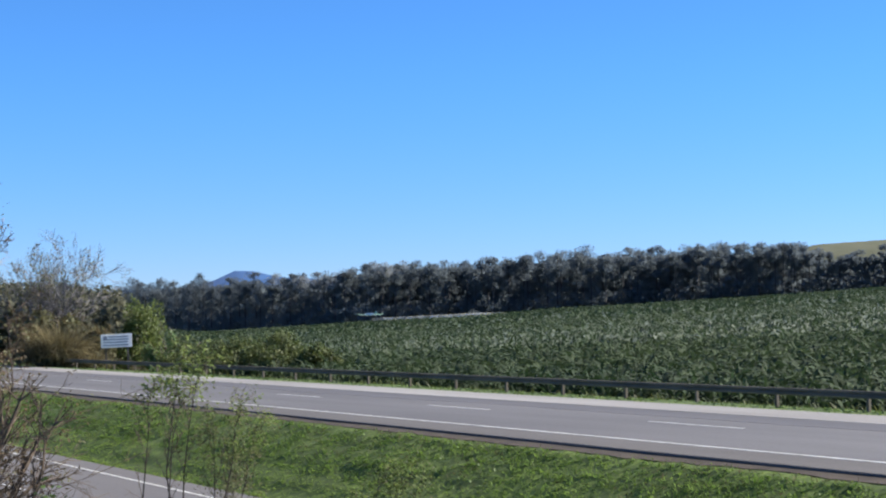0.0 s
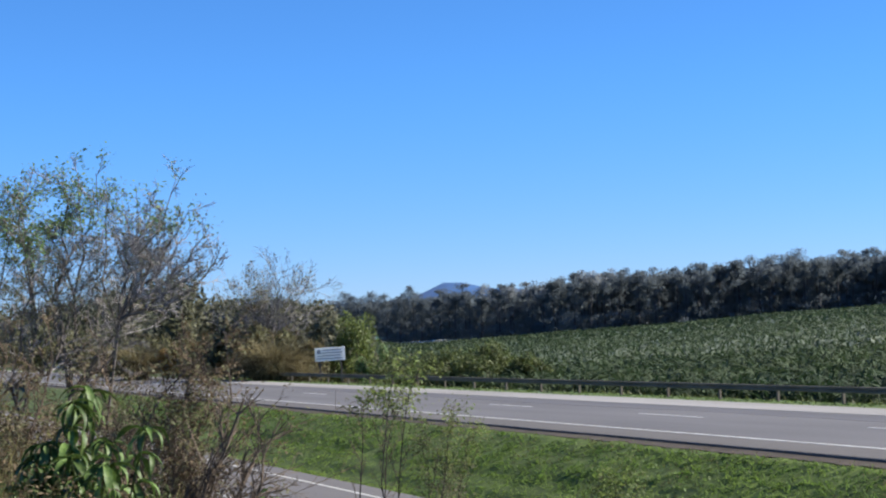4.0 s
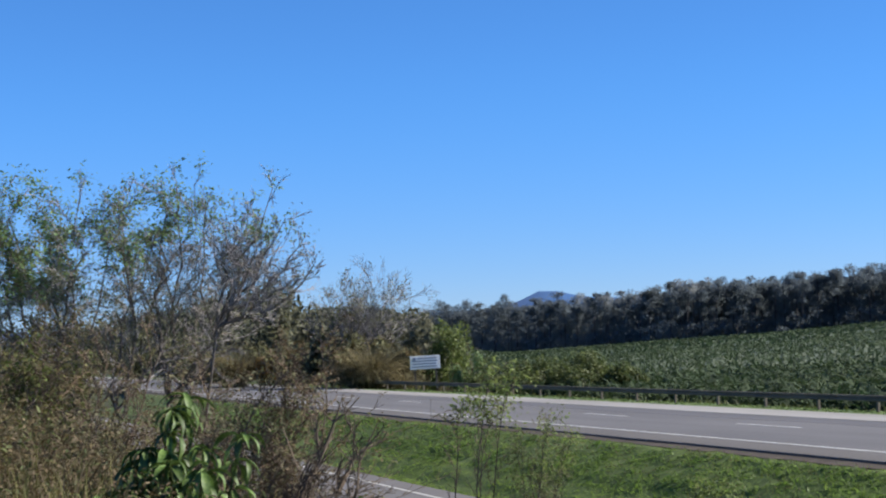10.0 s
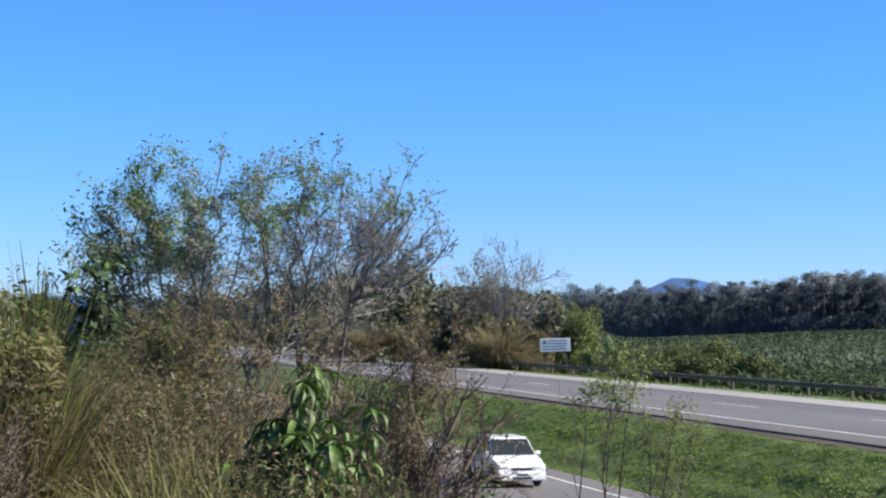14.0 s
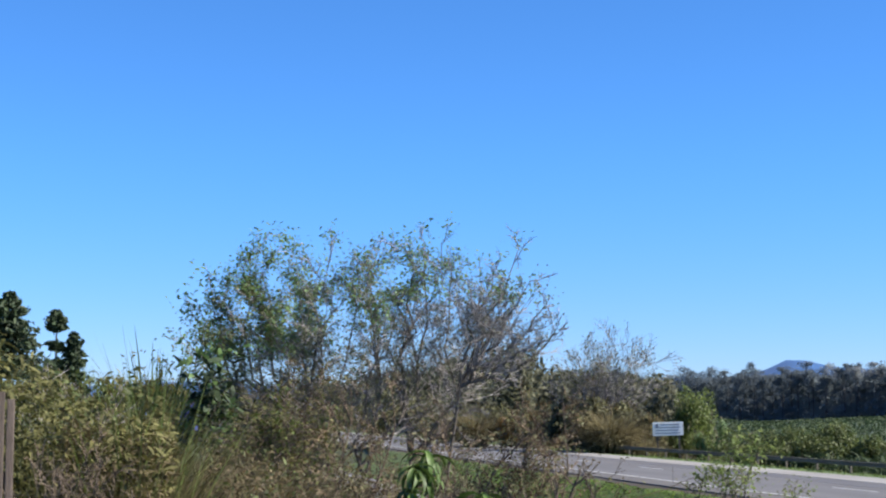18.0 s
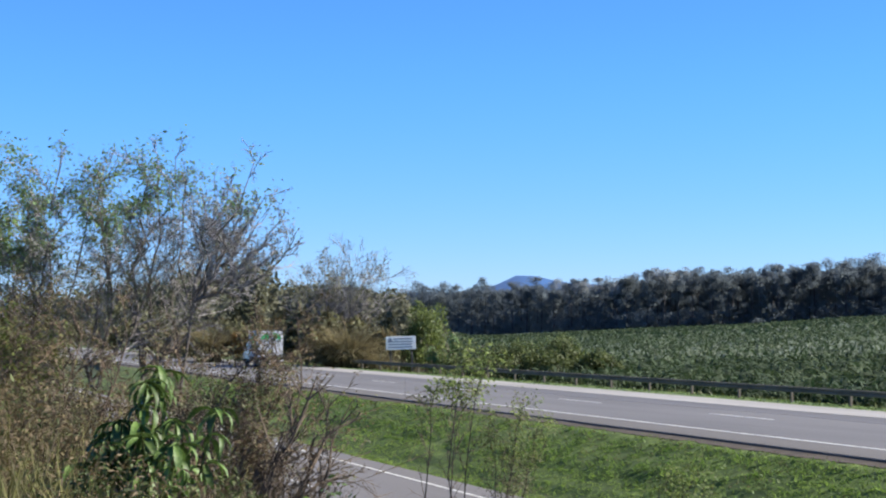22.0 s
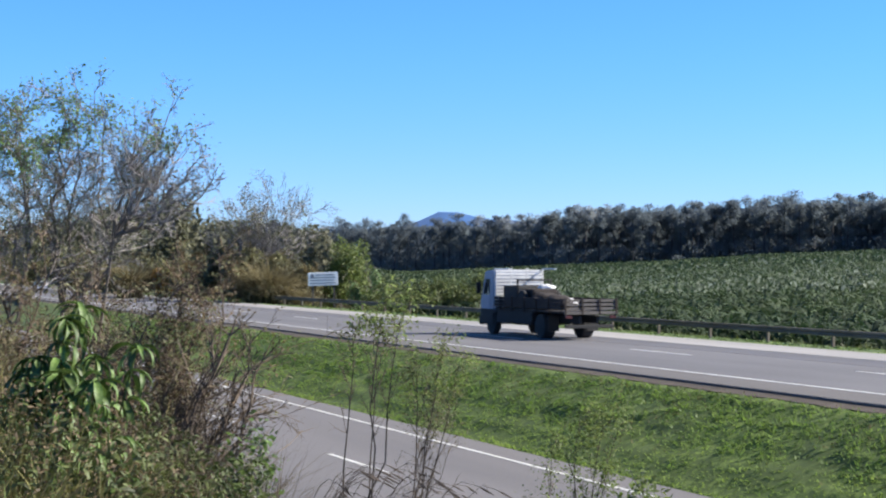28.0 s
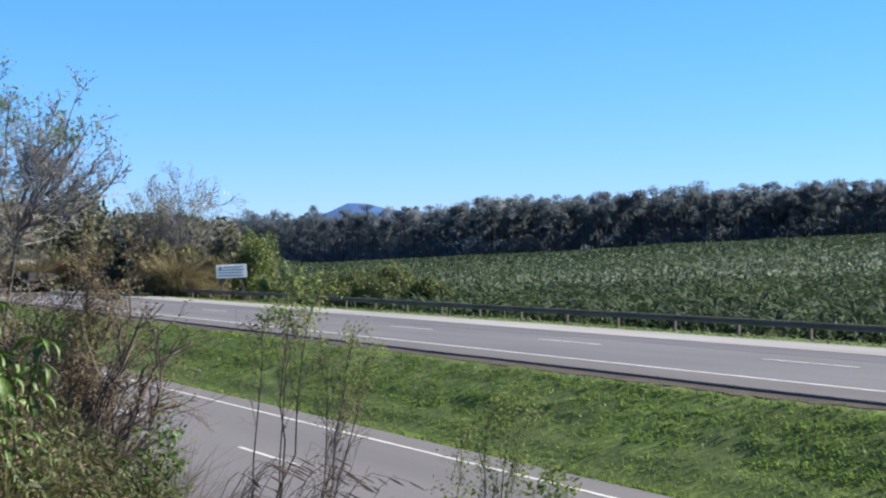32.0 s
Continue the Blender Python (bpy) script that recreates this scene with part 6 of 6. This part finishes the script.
    panel("windscreen", ((-0.8, 2.0, 1.34), (0.8, 2.0, 1.34), (0.74, 1.42, 1.92), (-0.74, 1.42, 1.92)), 0.03, 0.03, GLASS, ob, "dark windscreen")
    part("front_bumper", boxed(-0.92, 0.92, 2.82, 2.95, 0.38, 0.6, bevel=0.03), BLACKPL, ob)
    return ob


def flatbed_truck():
    ob = thing("flatbed_truck", "grey-cabbed flatbed truck with dark timber bed and white rack", "truck")
    cab = [(2.5, 0.6), (2.5, 2.5), (2.65, 2.6), (3.4, 2.55), (3.64, 1.75), (3.78, 1.2), (3.8, 0.45), (2.52, 0.45)]
    part("cab", extrude_profile(cab, -1.08, 1.08, lambda y, z: 1 - 0.05 * max(0, (z - 1.4) / 1.2), 0.04), CABGREY, ob, "grey-blue cab")
    part("bumper", boxed(-1.1, 1.1, 3.6, 3.86, 0.36, 0.68, bevel=0.04), BLACKPL, ob, "black front bumper")
    panel("windscreen", ((-1.0, 3.63, 1.72), (1.0, 3.63, 1.72), (0.96, 3.37, 2.45), (-0.96, 3.37, 2.45)), 0.05, 0.03, GLASS, ob, "dark windscreen")
    for sx in (-1, 1):
        panel("side_window", ((sx * 1.075, 2.85, 1.55), (sx * 1.075, 3.5, 1.55), (sx * 1.04, 3.3, 2.25), (sx * 1.04, 2.85, 2.25)), 0.03, 0.012, GLASS, ob, "dark cab window")
        part("cab_door", boxed(*sorted((sx * 1.07, sx * 1.09)), 2.75, 3.55, 0.75, 1.5, bevel=0.01), CABGREY, ob)
        part("wing_mirror", boxed(*sorted((sx * 1.12, sx * 1.32)), 3.55, 3.65, 1.62, 2.1, bevel=0.03), BLACKPL, ob)
        part("headlight", boxed(*sorted((sx * 0.66, sx * 0.98)), 3.74, 3.83, 0.72, 0.9, bevel=0.02), LAMPCLEAR, ob, "clear headlight")
        part("wheel_arch", boxed(*sorted((sx * 0.8, sx * 1.10)), 2.15, 3.4, 0.86, 1.0, bevel=0.05), BLACKPL, ob)
        part("chassis_beam", boxed(*sorted((sx * 0.32, sx * 0.42)), -3.7, 3.4, 0.62, 0.88, bevel=0.01), BLACKPL, ob, "black chassis beam")
        wheel(ob, sx * 0.92, 2.75, 0.47, 0.26, sx, BLACKPL)
        wheel(ob, sx * 0.82, -1.7, 0.47, 0.46, sx, BLACKPL)
        part("mud_flap", boxed(*sorted((sx * 0.6, sx * 1.06)), -2.42, -2.38, 0.3, 0.9), BLACKPL, ob)
        part("tool_box", boxed(*sorted((sx * 0.55, sx * 1.05)), -1.05, 2.2, 0.5, 1.0, bevel=0.02), BLACKPL, ob, "black tool box under the bed")
        part("sill", boxed(*sorted((sx * 1.0, sx * 1.1)), 2.48, 3.7, 0.42, 1.02, bevel=0.02), BLACKPL, ob, "black lower cab panel")
        part("fuel_tank", cylinder((sx * 0.78, 0.4, 0.68), 0.24, 1.1, "y", 20, bevel=0.03), BLACKPL, ob)
        part("under_guard", boxed(*sorted((sx * 1.04, sx * 1.09)), -1.05, 1.1, 0.55, 0.66, bevel=0.01), BLACKPL, ob)
        part("under_guard", boxed(*sorted((sx * 1.04, sx * 1.09)), -1.05, 1.1, 0.80, 0.9, bevel=0.01), BLACKPL, ob)
        for k in range(3):
            part("side_board", boxed(*sorted((sx * 1.10, sx * 1.13)), -3.78, 2.28, 1.14 + 0.135 * k, 1.26 + 0.135 * k, bevel=0.006), BEDWOOD, ob, "dark timber side board")
        for k in range(6):
            part("stake", boxed(*sorted((sx * 1.13, sx * 1.17)), -3.7 + 1.07 * k, -3.62 + 1.07 * k, 0.98, 1.56, bevel=0.006), BEDWOOD, ob)
        part("tail_light", boxed(*sorted((sx * 0.8, sx * 1.04)), -3.84, -3.76, 0.82, 0.94, bevel=0.01), LAMPRED, ob, "red tail light")
    for k in range(12):
        part("bed_plank", boxed(-1.1, 1.1, -3.8 + 0.505 * k, -3.31 + 0.505 * k, 1.0, 1.08, bevel=0.008), BEDWOOD, ob)
    for k in range(3):
        part("tail_board", boxed(-1.1, 1.1, -3.83, -3.80, 1.13 + 0.15 * k, 1.225 + 0.15 * k, bevel=0.006), TAILWOOD_SUNLIT, ob, "tail board coloured lighter grey as sunlit timber")
    for x in (-1.06, -0.36, 0.36, 1.06):
        part("tail_stake", boxed(x - 0.04, x + 0.04, -3.87, -3.832, 0.95, 1.56, bevel=0.006), BEDWOOD, ob)
    part("tail_sill", boxed(-1.12, 1.12, -3.86, -3.78, 0.96, 1.07, bevel=0.01), TAILWOOD_SUNLIT, ob, "tail sill coloured lighter grey as sunlit timber")
    part("rear_bar", boxed(-1.0, 1.0, -3.75, -3.65, 0.45, 0.58, bevel=0.02), BLACKPL, ob, "rear under-run bar")
    # rack behind the cab
    for x in (-1.05, -0.35, 0.35, 1.05):
        part("rack_post", boxed(x - 0.03, x + 0.03, 2.32, 2.38, 1.08, 2.66, bevel=0.006), LOADWHITE, ob, "white rack post")
    for k in range(10):
        part("rack_slat", boxed(-1.06, 1.06, 2.285, 2.318, 1.32 + 0.132 * k, 1.40 + 0.132 * k, bevel=0.006), LOADWHITE, ob, "white rack slat")
    for x in (-1.04, 1.04):
        part("rack_arm", boxed(x - 0.025, x + 0.025, 1.1, 2.3, 2.60, 2.66, bevel=0.006), LOADWHITE, ob, "white rack arm")
    return ob


def load_lump(name, label, material, c, size, parent, seed):
    bm = bmesh.new()
    bmesh.ops.create_icosphere(bm, subdivisions=3, radius=1.0)
    for v in bm.verts:
        k = 1 + 0.22 * noise.noise(v.co * 1.7 + Vector((seed, 0, 0)))
        v.co = Vector((c[0] + v.co.x * size[0] * k, c[1] + v.co.y * size[1] * k, max(c[2] - size[2] * 0.9, c[2] + v.co.z * size[2] * k)))
    return part(name, bm, material, parent, label)


def aircraft():
    ob = thing("crop_duster", "green and white low-wing crop-spraying aircraft in flight", "aircraft")
    bm = bmesh.new()
    secs = [(3.6, 0.12, 1.0), (3.2, 0.42, 1.0), (2.0, 0.52, 1.05), (0.6, 0.60, 1.15), (-1.2, 0.45, 1.1), (-3.6, 0.14, 1.15)]
    rings = [[bm.verts.new((r * 0.8 * math.cos(a), y, z + r * math.sin(a))) for a in np.linspace(0, 2 * math.pi, 12, endpoint=False)] for y, r, z in secs]
    for a, b in zip(rings, rings[1:]):
        for i in range(12):
            bm.faces.new((a[i], a[(i + 1) % 12], b[(i + 1) % 12], b[i]))
    bm.faces.new(rings[0]), bm.faces.new(list(reversed(rings[-1])))
    bmesh.ops.recalc_face_normals(bm, faces=bm.faces)
    part("fuselage", bm, PLANEWHITE, ob)
    for sx in (-1, 1):
        bm = boxed(*sorted((sx * 0.3, sx * 5.9)), -0.1, 1.5, 0.72, 0.90, bevel=0.05)
        for v in bm.verts:
            v.co.z += 0.055 * (abs(v.co.x) - 0.3)
        part("wing", bm, PLANEGREEN, ob, "green wing")
        part("spray_boom", boxed(*sorted((sx * 0.5, sx * 4.8)), -0.35, -0.28, 0.66, 0.72), RIM, ob)
        part("tailplane", boxed(*sorted((sx * 0.1, sx * 1.9)), -3.7, -2.9, 1.16, 1.24, bevel=0.02), PLANEGREEN, ob)
        part("main_wheel", cylinder((sx * 1.1, 1.4, 0.3), 0.28, 0.16, "x", 16, bevel=0.03), RUBBER, ob)
        part("gear_leg", boxed(*sorted((sx * 0.95, sx * 1.05)), 1.35, 1.45, 0.3, 0.85), RIM, ob)
    part("fin", extrude_profile([(-3.8, 1.1), (-3.8, 2.3), (-3.3, 2.35), (-2.5, 1.25)], -0.05, 0.05, None, 0.0), PLANEGREEN, ob)
    part("canopy", extrude_profile([(-0.6, 1.5), (-0.3, 2.05), (0.4, 2.1), (1.0, 1.6)], -0.33, 0.33, lambda y, z: 1 - 0.3 * max(0, z - 1.6), 0.04), GLASS, ob, "dark canopy")
    part("spinner", cylinder((0, 3.7, 1.0), 0.14, 0.3, "y", 12, 0.05), PLANEWHITE, ob)
    for k in (0, 1):
        part("propeller_blade", boxed(-0.07, 0.07, 3.68, 3.71, 1.0 if k else 0.0, 2.0 if k else 1.0), BLACKPL, ob)
    return ob


def mist_mat():
    m = bpy.data.materials.new("spray_mist")
    m.use_nodes = True
    nt = m.node_tree
    N, L = nt.nodes.new, nt.links.new
    d, t, mix = N("ShaderNodeBsdfDiffuse"), N("ShaderNodeBsdfTransparent"), N("ShaderNodeMixShader")
    d.inputs[0].default_value = (0.75, 0.78, 0.76, 1)
    ns, mr = N("ShaderNodeTexNoise"), N("ShaderNodeMapRange")
    ns.inputs["Scale"].default_value = 0.35
    mr.inputs["From Min"].default_value, mr.inputs["From Max"].default_value = 0.35, 0.75
    mr.inputs["To Min"].default_value, mr.inputs["To Max"].default_value = 0.02, 0.26
    L(N("ShaderNodeTexCoord").outputs["Object"], ns.inputs["Vector"]), L(ns.outputs[0], mr.inputs[0]), L(mr.outputs[0], mix.inputs[0])
    L(t.outputs[0], mix.inputs[1]), L(d.outputs[0], mix.inputs[2])
    L(mix.outputs[0], nt.nodes["Material Output"].inputs[0])
    return m


MIST = mist_mat()


def spray():
    ob = thing("spray_trail", "pale drifting trail of sprayed mist above the crop", "mist")
    for k in range(9):
        f = k / 8
        bm = bmesh.new()
        bmesh.ops.create_icosphere(bm, subdivisions=3, radius=1.0)
        for v in bm.verts:
            v.co = Vector((v.co.x * (2.0 + 2 * f) + 0.8 * noise.noise(v.co * 2 + Vector((k, 0, 0))), v.co.y * (7 + 5 * f) - 8 - 60 * f, 0.5 + v.co.z * (0.5 + 0.8 * f) + 0.4 * f + 0.35 * noise.noise(v.co * 2.5 + Vector((0, k, 0)))))
        part("mist_puff", bm, MIST, ob)
    return ob


box_lorry = box_truck()
box_lorry.scale = (0.92, 0.92, 0.94)
hatchback = car("small pale grey boxy hatchback with black bumpers", 3.69, 1.56, 1.44, PAINT_SILVER, True, 0.86, True)
hatchback.scale = (0.75, 0.72, 0.79)
flatbed = flatbed_truck()
load = thing("truck_load", "heap of dark machinery and white sacks on the truck bed", "load")
part("machine_body", boxed(-0.85, 0.75, 0.75, 2.05, 1.085, 1.98, bevel=0.09), BLACKPL, load, "dark greasy machine body")
part("machine_hood", boxed(-0.6, 0.5, -0.15, 0.75, 1.085, 1.86, bevel=0.12), BEDWOOD, load, "dark rusty machine hood")
for x in (-0.78, 0.68):
    part("machine_wheel", cylinder((x, 0.35, 1.44), 0.36, 0.2, "x", 20, bevel=0.05), RUBBER, load, "dark machine wheel")
    part("machine_bar", boxed(x - 0.03, x + 0.03, 0.8, 0.86, 1.95, 2.2, bevel=0.01), BLACKPL, load)
part("machine_crossbar", boxed(-0.81, 0.71, 0.8, 0.86, 2.16, 2.22, bevel=0.01), BLACKPL, load)
load_lump("tarpaulin", "crumpled pale grey tarpaulin", LOADWHITE, (0.3, 0.45, 1.9), (0.34, 0.26, 0.13), load, 8.0)
load_lump("machine", "dark rusty machine part", BEDWOOD, (-0.3, -0.7, 1.4), (0.6, 0.5, 0.34), load, 5.0)
load_lump("sack", "pale grey sack", LOADWHITE, (0.5, -1.0, 1.3), (0.36, 0.42, 0.22), load, 7.0)
load_lump("sack", "dark grey sack", BEDWOOD, (-0.35, -1.8, 1.36), (0.6, 0.6, 0.3), load, 12.0)
white_hatch = car("white compact car with a dark grille driving with the traffic", 3.85, 1.64, 1.44, PAINT, True, 0.90, False)
white_hatch.scale = (0.79, 0.81, 0.88)
white_saloon = car("white saloon car with a wide grille driving with the traffic", 4.15, 1.66, 1.45, PAINT, False, 0.90, False)
white_saloon.scale = (0.86, 0.86, 0.92)
duster = aircraft()
mist = spray()


# ---- what moves ----
def motions():
    secs = [float(k) for k in range(0, 33)]
    walk(box_lorry, [(t, pose(29.25, 60.5 + 19.2 * (t - 19.0), 0.0)) for t in secs])
    walk(hatchback, [(t, pose(25.95, 41.7 + 24.96 * (t - 23.2), 0.0)) for t in secs])
    walk(flatbed, [(t, pose(28.75, 58.04 + (19.3 if t > 28 else 18.4) * (t - 28.0), 0.0)) for t in secs])
    walk(load, [(t, pose(28.75, 58.04 + (19.3 if t > 28 else 18.4) * (t - 28.0), 0.0)) for t in secs])
    walk(white_hatch, [(t, pose(14.38, 43.35 - 34.2 * (t - 2.2), NEAR_Z, 0, 0, 180)) for t in secs])
    walk(white_saloon, [(t, pose(13.98, 45.95 - 26.8 * (t - 14.0), NEAR_Z, 0, 0, 180)) for t in secs])
    legs = [(0, 27.33, 615, 0.16), (1, 25.37, 645, 0.02), (2, 23.4, 690, -0.10), (3, 21.9, 730, -0.16), (4, 20.2, 775, -0.10), (5, 18.0, 830, 0.2), (7, 14.0, 980, 0.5), (10, 6.0, 1250, 0.3), (14, -12.0, 1500, 3.0), (18, -30.0, 1900, 4.0), (22, -22.0, 2300, 3.0), (26, -2.0, 2300, 0.4), (29, 9.5, 2100, 0.9), (30.4, 15.2, 1950, 1.45), (31.4, 18.02, 1850, 2.22), (32, 18.5, 1800, 2.15)]
    pts = []
    for t, az, r, el in legs:
        x, y = polar(az, r)
        pts.append((t, Vector((x, y, 2.8 + r * math.tan(radians(el))))))
    rows, mist_rows = [], []
    for i, (t, p) in enumerate(pts):
        a, b = pts[max(0, i - 1)][1], pts[min(len(pts) - 1, i + 1)][1]
        d = (b - a).normalized()
        head = math.degrees(math.atan2(-d.x, d.y))
        if t > 31:
            head = -60.0
        rows.append((t, pose(p.x, p.y, p.z, 0, 35 if t > 31 else (-25 if 12 < t < 26 else 0), head)))
        low = p.copy()
        low.z = float(land(low.x, low.y)) + 1.9
        if t <= 5:
            mist_rows.append((t, pose(low.x, low.y, low.z, 0, 0, head)))
    x, y = polar(15.5, 980)
    mist_rows += [(7.0, pose(x, y, float(land(x, y)) + 1.5, 0, 0, mist_rows[-1][1].to_euler().z * 57.3)), (32.0, pose(x, y, float(land(x, y)) + 1.5, 0, 0, mist_rows[-1][1].to_euler().z * 57.3))]
    walk(duster, rows)
    walk(mist, mist_rows)


motions()
